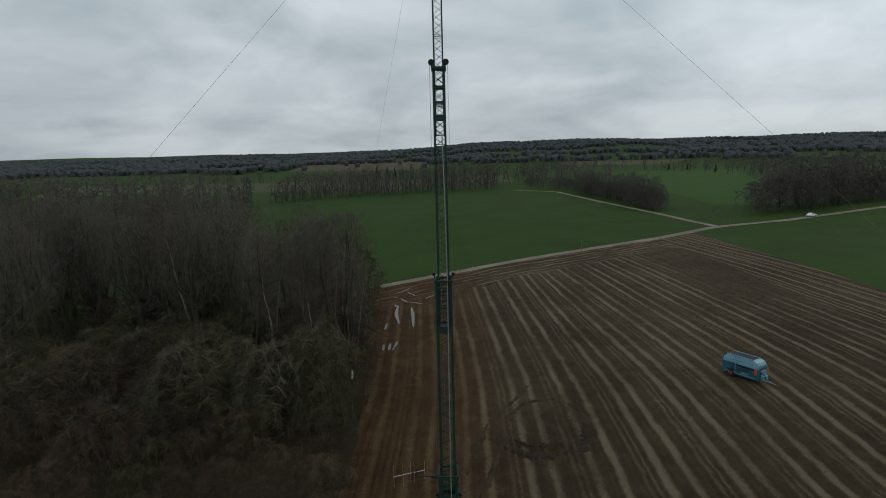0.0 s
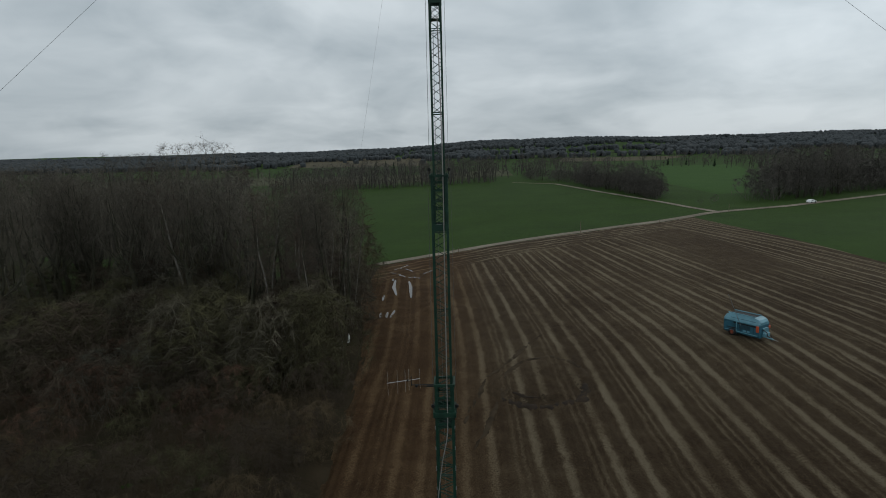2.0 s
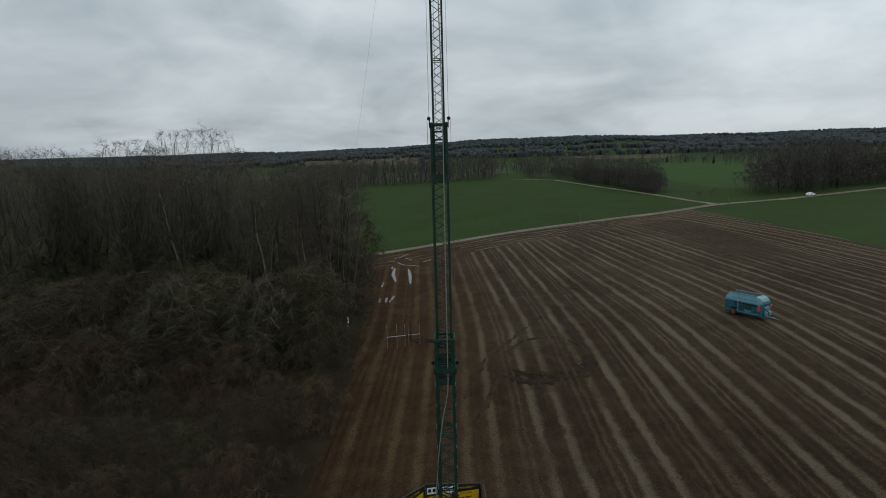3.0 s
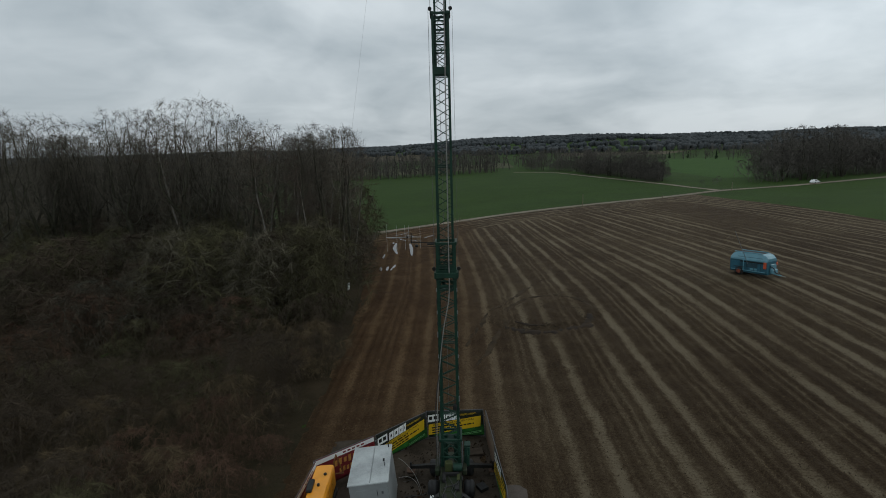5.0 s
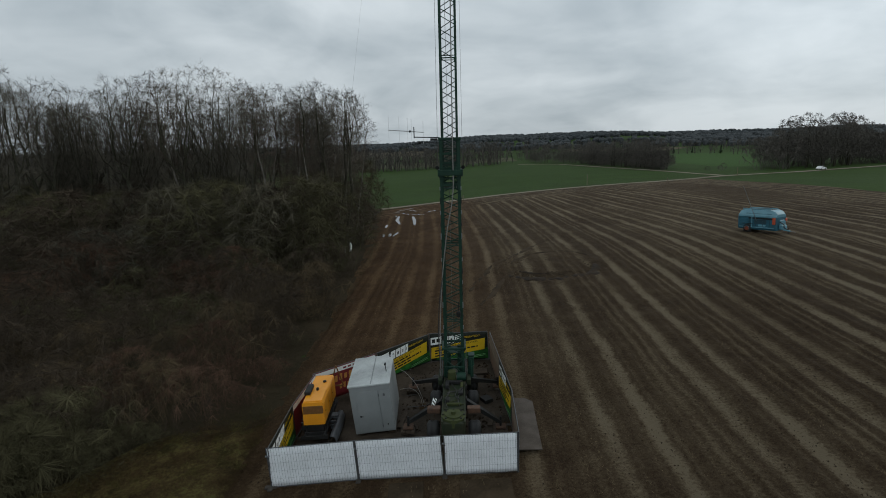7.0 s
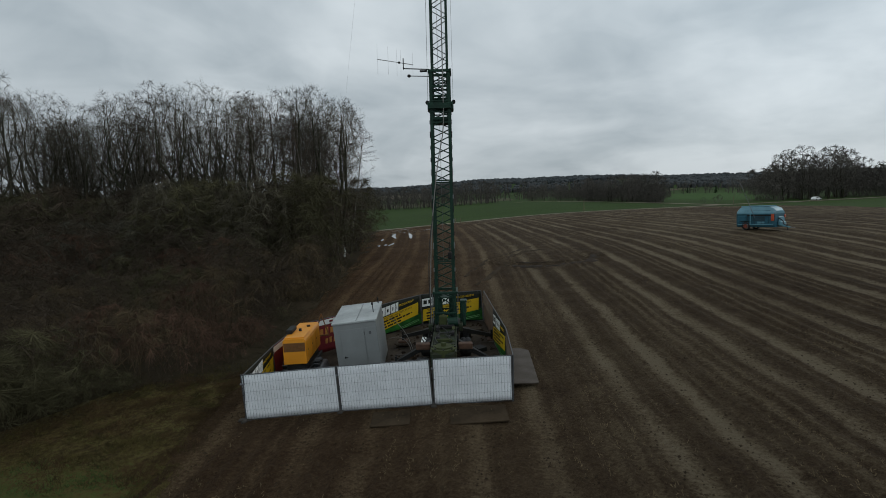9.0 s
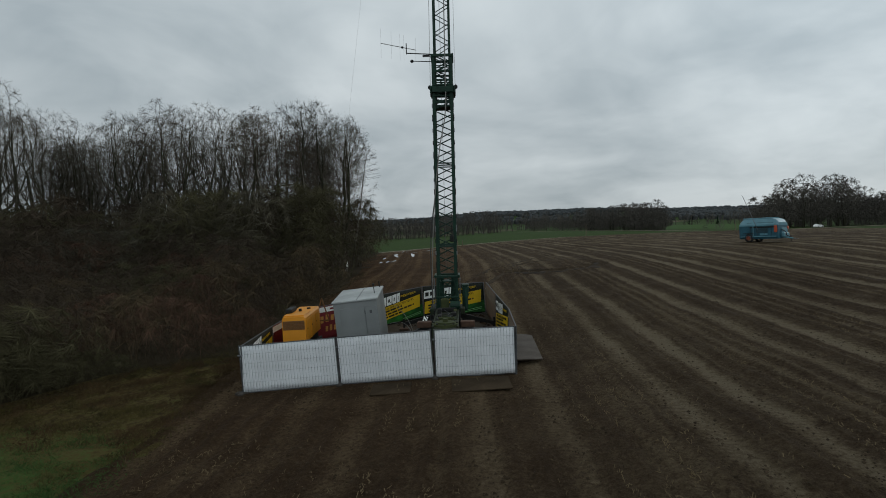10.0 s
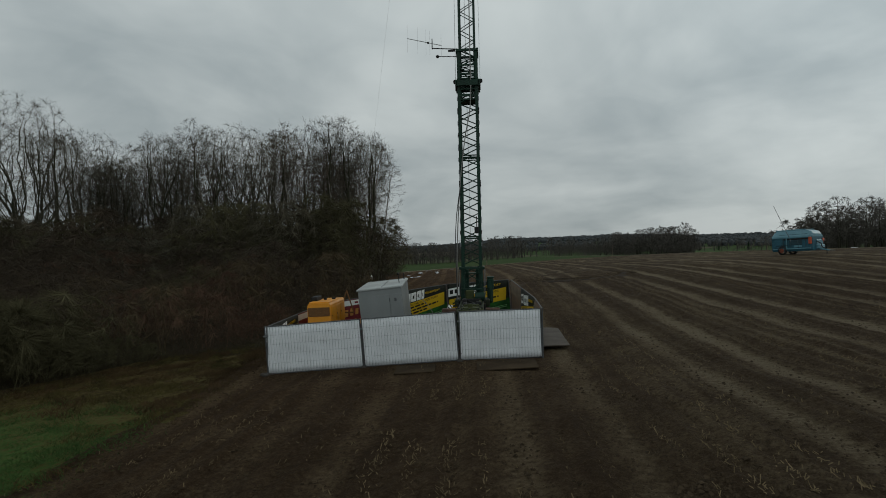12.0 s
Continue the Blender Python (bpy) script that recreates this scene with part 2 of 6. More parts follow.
def ground_material(name, stops, relief=0.35, stripes=False, lush=None):
    """Earth or grass: colour stops chosen by patches and clods in world space; stripes follow the UV's furrow count."""
    m = bpy.data.materials.new(name)
    m.use_nodes = True
    n, l = m.node_tree.nodes, m.node_tree.links
    bsdf = n["Principled BSDF"]
    bsdf.inputs["Roughness"].default_value = 0.9
    bsdf.inputs["Specular IOR Level"].default_value = 0.06
    geo = n.new("ShaderNodeNewGeometry")

    def noise_at(scale, detail=5, rough=0.6):
        t = n.new("ShaderNodeTexNoise")
        t.inputs["Scale"].default_value, t.inputs["Detail"].default_value, t.inputs["Roughness"].default_value = scale, detail, rough
        l.new(geo.outputs["Position"], t.inputs["Vector"])
        return t.outputs["Fac"]

    def calc(op, a, b, c=None, clamp=False):
        k = n.new("ShaderNodeMath")
        k.operation, k.use_clamp = op, clamp
        for i, v in enumerate((a, b, c)):
            if v is None:
                continue
            if isinstance(v, (int, float)):
                k.inputs[i].default_value = v
            else:
                l.new(v, k.inputs[i])
        return k.outputs[0]

    patches, mid, clods = noise_at(0.045), noise_at(0.6), noise_at(7.0, 6, 0.7)
    grit = noise_at(22.0, 4, 0.7)
    # strong clod and grit contrast: the relief's shading is put into the colour
    f = calc("MULTIPLY_ADD", patches, 0.8, calc("MULTIPLY_ADD", mid, 0.6, calc("MULTIPLY_ADD", grit, 1.0, calc("MULTIPLY", clods, 1.1))))
    f = calc("SUBTRACT", f, 1.25, clamp=True)
    place = n.new("ShaderNodeSeparateXYZ")
    l.new(geo.outputs["Position"], place.inputs[0])

    def ease(v, a, b):
        k = n.new("ShaderNodeMapRange")
        k.interpolation_type = "SMOOTHSTEP"
        k.inputs["From Min"].default_value, k.inputs["From Max"].default_value = a, b
        l.new(v, k.inputs[0])
        return k.outputs[0]

    if lush:      # greener growth round one spot
        dx, dy = calc("SUBTRACT", place.outputs[0], lush[0]), calc("SUBTRACT", place.outputs[1], lush[1])
        d = calc("SQRT", calc("MULTIPLY_ADD", dx, dx, calc("MULTIPLY", dy, dy)), 0.0)
        d = calc("MULTIPLY_ADD", mid, 2.5, d)
        f = calc("MULTIPLY_ADD", ease(calc("MULTIPLY_ADD", clods, 2.5, d), lush[2] + 4.0, lush[2] - 2.0), 0.50, calc("MULTIPLY_ADD", noise_at(4.2, 6, 0.78), 2.0, calc("MULTIPLY_ADD", mid, 0.8, -1.05)), clamp=True)
    if stripes:
        uv = n.new("ShaderNodeUVMap")
        uv.uv_map = "rows"
        sep = n.new("ShaderNodeSeparateXYZ")
        l.new(uv.outputs[0], sep.inputs[0])
        wob = calc("MULTIPLY_ADD", noise_at(2.2, 5, 0.65), 0.5, calc("MULTIPLY_ADD", noise_at(0.35, 5), 0.8, calc("SUBTRACT", sep.outputs[0], 0.25)))
        def layer(name):
            u_, p_ = n.new("ShaderNodeUVMap"), n.new("ShaderNodeSeparateXYZ")
            u_.uv_map = name
            l.new(u_.outputs[0], p_.inputs[0])
            return p_.outputs[0], p_.outputs[1]

        def band(v, offset, period, half):
            d = calc("ABSOLUTE", calc("SUBTRACT", calc("FLOORED_MODULO", calc("SUBTRACT", v, offset - period / 2), period), period / 2), 0.0)
            return ease(d, half, half * 0.15)

        # pairs of broad wheel tracks and, between them, the drilled rows
        shift = calc("SUBTRACT", wob, 0.4)
        track = calc("MAXIMUM", band(shift, 7.25, 6.15, 0.66), band(shift, 9.5, 6.15, 0.62))
        track = calc("MAXIMUM", track, calc("MULTIPLY", calc("MAXIMUM", band(shift, 11.5, 6.15, 0.34), band(shift, 6.05, 6.15, 0.26)), 0.40))
        rows_ = calc("SINE", calc("MULTIPLY", wob, 2 * math.pi / 0.75), 0.0)
        rows_ = calc("MULTIPLY", calc("MAXIMUM", rows_, 0.0), calc("MULTIPLY_ADD", ease(place.outputs[1], 45.0, 22.0), 0.09, 0.03))
        uneven = n.new("ShaderNodeTexNoise")
        uneven.inputs["Scale"].default_value, uneven.inputs["Detail"].default_value = 0.55, 4
        l.new(uv.outputs[0], uneven.inputs["Vector"])
        s = calc("MULTIPLY_ADD", track, 0.70, rows_)
        s = calc("MULTIPLY", s, calc("MULTIPLY_ADD", uneven.outputs["Fac"], 2.0, -0.30, clamp=True))
        lug = calc("SINE", calc("MULTIPLY_ADD", sep.outputs[1], 2 * math.pi / (0.12 * 0.24), calc("MULTIPLY", calc("PINGPONG", calc("SUBTRACT", wob, 7.25), 1.1), 8.0)), 0.0)
        s = calc("MULTIPLY", s, calc("MULTIPLY_ADD", noise_at(0.13, 3), 2.2, -0.30, clamp=True))
        s = calc("MULTIPLY", s, calc("MULTIPLY_ADD", lug, 0.09, 0.95))
        # the headland along the road, the strip along the far edge, and a smooth patch with few tracks
        gap_, _ = layer("headland")
        head_, side_ = layer("zones")
        bare_, _ = layer("bare")
        wander = calc("MULTIPLY_ADD", noise_at(0.30, 4), 2.4, gap_)
        turning = calc("MAXIMUM", band(wander, 1.2, 3.1, 0.55), calc("MULTIPLY", band(wander, 2.5, 5.3, 0.30), 0.8))
        turning = calc("MULTIPLY", turning, calc("MULTIPLY_ADD", noise_at(0.16, 4), 3.2, -1.1, clamp=True))
        edge = calc("MAXIMUM", band(shift, 0.4, 2.9, 0.36), calc("MULTIPLY", band(shift, 1.7, 4.1, 0.25), 0.8))

        def blend(a_, b_, t_):
            return calc("ADD", calc("MULTIPLY", a_, calc("SUBTRACT", 1.0, t_)), calc("MULTIPLY", b_, t_))

        s = calc("MULTIPLY", s, calc("MULTIPLY_ADD", bare_, -0.85, 1.0))
        s = blend(s, calc("MULTIPLY", turning, 1.05), head_)
        s = blend(s, calc("MULTIPLY", edge, 0.80), side_)
        s = calc("MULTIPLY", s, calc("MULTIPLY_ADD", clods, 2.2, -0.25))
        s = calc("MULTIPLY", s, calc("MULTIPLY_ADD", ease(place.outputs[0], -2.0, 10.0), 0.62, 0.38))
        f = calc("ADD", calc("MULTIPLY", f, 0.72), calc("MULTIPLY", s, 1.6), clamp=True)
    r = n.new("ShaderNodeValToRGB")
    while len(r.color_ramp.elements) < len(stops):
        r.color_ramp.elements.new(0.5)
    for e, (p, c) in zip(r.color_ramp.elements, stops):
        e.position, e.color = p, (*c, 1)
    l.new(f, r.inputs[0])
    colour = r.outputs[0]
    if stripes:    # clay comes up redder towards the wood
        red = n.new("ShaderNodeMixRGB")
        red.blend_type = "MULTIPLY"
        red.inputs[2].default_value = (1.17, 0.95, 0.77, 1)
        l.new(calc("MULTIPLY", calc("MULTIPLY", ease(place.outputs[0], 8.0, -5.0), ease(place.outputs[1], -12.0, 50.0)), 0.85), red.inputs[0])
        l.new(colour, red.inputs[1])
        colour = red.outputs[0]
    l.new(colour, bsdf.inputs["Base Color"])
    b = n.new("ShaderNodeBump")
    b.inputs["Strength"].default_value, b.inputs["Distance"].default_value = relief, 0.24 if stripes else 0.15
    l.new(calc("MULTIPLY_ADD", noise_at(24.0, 5, 0.7), 0.35, calc("MULTIPLY_ADD", clods, 0.9, mid)), b.inputs["Height"])
    l.new(b.outputs[0], bsdf.inputs["Normal"])
    return m


M["soil"] = ground_material("ploughed_soil", [(0.0, (0.0140, 0.0094, 0.0046)), (0.30, (0.0412, 0.0268, 0.0150)), (0.55, (0.080, 0.0585, 0.0345)), (1.0, (0.152, 0.122, 0.080))], 1.0, True)
M["crop"] = ground_material("winter_crop", [(0.0, (0.0145, 0.0265, 0.0062)), (0.4, (0.0220, 0.0432, 0.0078)), (0.8, (0.032, 0.060, 0.0104)), (1.0, (0.046, 0.066, 0.019))], 0.3)
M["verge"] = ground_material("rough_grass", [(0.0, (0.020, 0.015, 0.007)), (0.25, (0.052, 0.037, 0.014)), (0.50, (0.086, 0.068, 0.024)), (0.78, (0.070, 0.088, 0.025)), (1.0, (0.050, 0.104, 0.024))], 1.0, lush=(-14.5, 10.5, 7.8))


# ---- mesh building ----
class Build:
    """Gathers vertices and faces of one mesh."""

    def __init__(self):
        self.v, self.f = [], []

    def box(self, c, s, b=0.0, m=None):
        hx, hy, hz = s[0] / 2, s[1] / 2, s[2] / 2
        b = min(b, hx * 0.9, hy * 0.9, hz * 0.9)
        k = len(self.v)
        pts = []
        if b <= 0:
            pts = [(x * hx, y * hy, z * hz) for z in (-1, 1) for x, y in ((-1, -1), (1, -1), (1, 1), (-1, 1))]
            faces = [(3, 2, 1, 0), (4, 5, 6, 7), (0, 1, 5, 4), (1, 2, 6, 5), (2, 3, 7, 6), (3, 0, 4, 7)]
        else:
            ring = [(-hx + b, -hy), (hx - b, -hy), (hx, -hy + b), (hx, hy - b), (hx - b, hy), (-hx + b, hy), (-hx, hy - b), (-hx, -hy + b)]
            inner = [(x * (hx - b) / hx, y * (hy - b) / hy) for x, y in ring]
            for z, r in ((-hz, inner), (-hz + b, ring), (hz - b, ring), (hz, inner)):
                pts += [(x, y, z) for x, y in r]
            faces = [tuple(range(7, -1, -1)), tuple(range(24, 32))]
            for lay in range(3):
                for i in range(8):
                    j = (i + 1) % 8
                    faces.append((lay * 8 + i, lay * 8 + j, lay * 8 + 8 + j, lay * 8 + 8 + i))
        for p in pts:
            q = Vector(p)
            if m is not None:
                q = m @ q
            self.v.append((q[0] + c[0], q[1] + c[1], q[2] + c[2]))
        self.f += [tuple(i + k for i in f) for f in faces]
        return self

    def tube(self, p0, p1, r0, r1=None, n=6, caps=True):
        r1 = r0 if r1 is None else r1
        p0, p1 = Vector(p0), Vector(p1)
        d = p1 - p0
        if d.length < 1e-6:
            return self
        a = d.orthogonal().normalized()
        b = d.normalized().cross(a)
        k = len(self.v)
        for p, r in ((p0, r0), (p1, r1)):
            for i in range(n):
                w = 2 * math.pi * i / n
                self.v.append(tuple(p + a * (math.cos(w) * r) + b * (math.sin(w) * r)))
        self.f += [(k + i, k + (i + 1) % n, k + n + (i + 1) % n, k + n + i) for i in range(n)]
        if caps:
            self.f += [tuple(k + i for i in reversed(range(n))), tuple(k + n + i for i in range(n))]
        return self

    def line(self, pts, radii, n=5):
        """A bent, tapering limb through pts."""
        k = len(self.v)
        a = None
        for i, p in enumerate(pts):
            d = (pts[min(i + 1, len(pts) - 1)] - pts[max(i - 1, 0)]).normalized()
            a = d.orthogonal().normalized() if a is None else (a - d * a.dot(d)).normalized()
            b = d.cross(a)
            for j in range(n):
                w = 2 * math.pi * j / n
                self.v.append(tuple(p + a * (math.cos(w) * radii[i]) + b * (math.sin(w) * radii[i])))
        for i in range(len(pts) - 1):
            for j in range(n):
                q = (j + 1) % n
                self.f.append((k + i * n + j, k + i * n + q, k + (i + 1) * n + q, k + (i + 1) * n + j))
        return self

    def spike(self, p0, p1, r, n=3):
        d = p1 - p0
        a = d.orthogonal().normalized()
        b = d.normalized().cross(a)
        k = len(self.v)
        for i in range(n):
            w = 2 * math.pi * i / n
            self.v.append(tuple(p0 + a * (math.cos(w) * r) + b * (math.sin(w) * r)))
        self.v.append(tuple(p1))
        self.f += [(k + i, k + (i + 1) % n, k + n) for i in range(n)]
        return self

    def sliver(self, p0, p1, r, turn):
        """The thinnest twig: one tapered blade."""
        d = (p1 - p0).normalized()
        a = d.orthogonal().normalized()
        a = a * math.cos(turn) + d.cross(a) * math.sin(turn)
        k = len(self.v)
        self.v += [tuple(p0 - a * r), tuple(p0 + a * r), tuple(p1)]
        self.f.append((k, k + 1, k + 2))
        return self

    def mesh(self, name, mat, smooth=False):
        me = bpy.data.meshes.new(name)
        me.from_pydata(self.v, [], self.f)
        me.materials.append(mat)
        if smooth:
            me.polygons.foreach_set("use_smooth", [True] * len(me.polygons))
        me.update()
        return me

    def part(self, name, mat, parent=None, label="", kind="", smooth=False):
        ob = new(name, self.mesh(name, mat, smooth))
        if parent is not None:
            ob.parent = parent
        if label or kind:
            tagged(ob, label, kind=kind)
        return ob


def thing(name, m, label, category, group="", kind=""):
    ob = new(name)
    ob.empty_display_size = 0.2
    ob.matrix_world = m
    return tagged(ob, label, category, group, kind)


def words(text, size, m, mat, parent, name="lettering", label=""):
    cu = bpy.data.curves.new(name, "FONT")
    cu.body, cu.size, cu.extrude, cu.align_x, cu.align_y = text, size, 0.002, "LEFT", "CENTER"
    tmp = bpy.data.objects.new(name, cu)
    me = bpy.data.meshes.new_from_object(tmp)
    bpy.data.objects.remove(tmp)
    me.materials.append(mat)
    ob = new(name, me)
    ob.parent = parent
    ob.matrix_local = m
    if label:
        tagged(ob, label)
    return ob


# ---- the lie of the land ----
def smooth(a, b, v):
    v = min(1.0, max(0.0, (v - a) / (b - a)))
    return v * v * (3 - 2 * v)


def land(x, y):
    z = 2.3 * math.tanh(x / 36) + 0.18 + smooth(15, 60, y) - 2.3 * smooth(110, 200, y) - 2.5 * smooth(200, 500, y)
    if 20 < x < 90 and 40 < y < 115:      # a slight swell where the trailer stands
        z += 0.28 * smooth(20, 36, x) * (1 - smooth(55, 90, x)) * smooth(40, 62, y) * (1 - smooth(72, 115, y))
    if 0 < x < 14 and 13 < y < 34:        # a dip beside the site
        z -= 0.17 * smooth(0, 3.5, x) * (1 - smooth(7, 14, x)) * smooth(13, 18, y) * (1 - smooth(26, 34, y))
    if -12 < x < 10 and 24 < y < 50:      # and a rise behind it
        z += 0.16 * smooth(-12, -4, x) * (1 - smooth(4, 10, x)) * smooth(24, 32, y) * (1 - smooth(36, 50, y))
    if y > 500:
        z += smooth(650, 1750, y) * (13 + 22 * smooth(-500, 500, x) + 8.0 * math.exp(-((x + 130) / 390) ** 2) + 2.5 * math.sin(x / 170.0) + 1.5 * math.sin(x / 61.0 + 1))
    return z


def interp(table, v):
    if v <= table[0][0]:
        return table[0][1]
    for (a, p), (b, q) in zip(table, table[1:]):
        if v <= b:
            return p + (q - p) * (v - a) / (b - a)
    return table[-1][1]


ROAD = [(-160, 40), (-110, 66), (-63, 94), (-18.6, 124.5), (0.2, 135.0), (36, 154.8), (67, 175.0), (92.5, 195.5), (101.5, 200), (131, 211.7), (198, 248.5), (420, 358)]
LEFT = [(-60, -9.4), (10, -9.7), (15, -9.9), (27, -10.7), (45, -11.2), (62, -11.9), (78, -13.0), (118, -17.7)]
RIGHT = [(-60, 90), (0, 85), (103, 82.5), (130, 82.2), (178, 82)]
WOODLINE = [(-80, -34), (10, -25), (18, -20), (20.8, -18.3), (22.2, -16.8), (24.6, -15.4), (27, -13.0), (28.5, -11.8), (36, -10.9), (45, -11.5), (62, -12.3), (78, -13.4), (125, -18.5)]


def sheet(name, xs, ys, place, mat, label, rows=None, kind="structure"):
    """A sheet of land over a grid; place(x, y) gives each corner's x, y, z."""
    verts = [place(x, y) for y in ys for x in xs]
    w = len(xs)
    faces = [(j * w + i, j * w + i + 1, (j + 1) * w + i + 1, (j + 1) * w + i) for j in range(len(ys) - 1) for i in range(w - 1)]
    me = bpy.data.meshes.new(name)
    me.from_pydata(verts, [], faces)
    me.materials.append(mat)
    if rows:
        counts = [rows(v[0], v[1]) for v in verts]
        for k, layer in enumerate(("rows", "headland", "zones", "bare")):
            uv = me.uv_layers.new(name=layer)
            uv.data.foreach_set("uv", [c for loop in me.loops for c in counts[loop.vertex_index][2 * k:2 * k + 2]])
    me.polygons.foreach_set("use_smooth", [True] * len(me.polygons))
    me.update()
    return tagged(new(name, me), label, kind=kind, category=name.replace("_", " "))


def steps(*runs):
    out = []
    for a, b, n in runs:
        out += [a + (b - a) * i / n for i in range(n)]
    return out + [runs[-1][1]]


# the fields and meadows, out to the horizon
sheet("ground", steps((-3500, -600, 16), (-600, -120, 24), (-120, 160, 90), (160, 700, 40), (700, 3500, 20)),
      steps((-1500, -60, 10), (-60, 0, 12), (0, 220, 100), (220, 600, 60), (600, 1800, 50), (1800, 4200, 10)),
      lambda x, y: (x, y, land(x, y) - (0.7 if interp(LEFT, y) + 2 < x < 79 and y < interp(ROAD, x) - 6 else 0.12)), M["crop"], "green winter crop and pasture reaching to wooded hills")


def furrow(x, y):
    """Where a place lies across the furrows, how far from the road, and how much of the headland it is."""
    far = max(0.0, y - 62)
    along = x + (0.075 + 0.045 * smooth(12, 24, x)) * far * far / (far + 12)
    gap = interp(ROAD, x) - y
    head = 1 - smooth(17, 21, gap + 2.0 * noise.noise((x * 0.09, y * 0.09, 5)))
    return along, gap, head


def field_point(x, y):
    top = interp(ROAD, x) - 2.6
    lx, rx = interp(LEFT, y), interp(RIGHT, y)
    if x < -5:
        x = -5 + (x + 5) / 13.0 * (-5 - lx + 0.25 * noise.noise((y * 0.4, 0, 3)))
    if x > 60:
        x = 60 + (x - 60) / 20.0 * (rx - 60)
    top = interp(ROAD, x) - 2.6 + 0.5 * noise.noise((x * 0.2, 5, 0))
    if y > 60:
        y = 60 + (y - 60) / 100.0 * (top - 60)
    along, gap, head = furrow(x, y)
    near = 1 - smooth(45, 75, y)
    rut = max(smooth(0.8, 0.3, abs((along - 7.25 + 3.075) % 6.15 - 3.075)), smooth(0.8, 0.3, abs((along - 9.5 + 3.075) % 6.15 - 3.075)))
    bed = 0.05 * math.sin(along * 2 * math.pi / 0.75) * (1 - rut) - 0.07 * rut
    lump = 0.05 * noise.noise((x * 1.7, y * 1.7, 0)) + 0.09 * noise.noise((x * 0.35, y * 0.35, 4))
    flat = smooth(1.5, 3.5, max(abs(x + 2.8) - 5.6, abs(y - 27) - 6.3, 0.0))
    return x, y, land(x, y) + (bed * (1 - head) * near + lump) * (0.25 + 0.75 * flat) + 0.02


def field_rows(x, y):
    along, gap, head = furrow(x, y)
    side = smooth(64.5, 67, x)
    bare = smooth(46, 53, x) * smooth(88, 102, y) * (1 - side)
    return along, y * 0.12, gap + 1.6 * noise.noise((x * 0.05, y * 0.05, 2)) + 0.8 * noise.noise((x * 0.16, y * 0.16, 7)), x * 0.12, head * (1 - side), max(side, 0.0), bare, 0.0


sheet("ploughed_field", steps((-18, -5, 58), (-5, 26, 150), (26, 60, 70), (60, 80, 24)),
      steps((-60, 6, 22), (6, 34, 90), (34, 60, 52), (60, 160, 90)), field_point, M["soil"],
      "bare brown maize stubble field with furrows and wheel tracks", field_rows)


def edge_of_wood(y):
    """Where the leaf litter ends; past the verge it reaches the field."""
    w = interp(WOODLINE, y)
    return w + (interp(LEFT, y) + 0.4 - w) * smooth(23.5, 27.5, y)


def wood_point(x, y):
    edge = edge_of_wood(y) + 0.5 * noise.noise((y * 0.3, 9, 0))
    x = edge - (-12 - x)
    top = interp(ROAD, x) - 2.8
    if y > 60:
        y = 60 + (y - 60) / 65.0 * max(top - 60, 1.0)
    return x, y, land(x, y) + 0.12 * noise.noise((x * 0.3, y * 0.3, 0)) + 0.16 * noise.noise((x * 1.1, y * 1.1, 3)) - 0.02


sheet("forest_floor", steps((-170, -70, 40), (-70, -12, 80)), steps((6, 60, 60), (60, 125, 45)), wood_point, M["litter"],
      "brown leaf litter under bare deciduous trees")


def verge_point(s, y):
    a, b = interp(WOODLINE, y) - 1.5, interp(LEFT, y) + 0.25 * noise.noise((y * 0.4, 0, 3)) + 0.9
    x = a + (b - a) * s
    return x, y, land(x, y) + 0.07 - 0.30 * smooth(25, 27.5, y) - 0.16 * smooth(0.86, 1.0, s) + 0.06 * noise.noise((x * 1.3, y * 1.3, 7))


sheet("grass_verge", steps((0, 1, 40)), steps((-40, 4, 10), (4, 28, 70)), verge_point, M["verge"], "mossy yellow-green rough grass verge between field and wood")


def strip(name, pts, width, mat, label, raised=0.03):
    xs = []
    for (ax, ay), (bx, by) in zip(pts, pts[1:]):
        n = max(1, int(math.hypot(bx - ax, by - ay) / 4))
        xs += [(ax + (bx - ax) * i / n, ay + (by - ay) * i / n) for i in range(n)]
    xs.append(pts[-1])
    bld = Build()
    for i, (x, y) in enumerate(xs):
        px, py = xs[max(i - 1, 0)]
        qx, qy = xs[min(i + 1, len(xs) - 1)]
        d = Vector((qx - px, qy - py, 0)).normalized()
        nx, ny = -d.y, d.x
        w = width * (0.5 + 0.07 * noise.noise((x * 0.11, y * 0.11, 2)))
        for s, h in ((-1.0, 0), (-0.55, 0.06), (0, 0.03), (0.55, 0.06), (1.0, 0)):
            X, Y = x + nx * w * s, y + ny * w * s
            bld.v.append((X, Y, land(X, Y) + raised + h))
    for i in range(len(xs) - 1):
        for j in range(4):
            bld.f.append((i * 5 + j, (i + 1) * 5 + j, (i + 1) * 5 + j + 1, i * 5 + j + 1))
    ob = bld.part(name, mat, smooth=True)
    return tagged(ob, label, name, kind="structure")


strip("road", ROAD[3:], 3.4, M["road"], "pale sandy farm road between the fields")
strip("road", ROAD[:4], 2.6, M["clod"], "brown dirt track running on behind the wood")
strip("road", [(97, 198), (93, 216), (91.3, 230), (80.0, 296), (69.9, 377), (43.4, 406)], 3.0, M["road"], "pale farm track branching off along a hedge", 0.04)

M["tan_field"] = ground_material("stubble_field", [(0.0, (0.040, 0.036, 0.020)), (0.5, (0.075, 0.064, 0.040)), (1.0, (0.10, 0.088, 0.058))], 0.3)

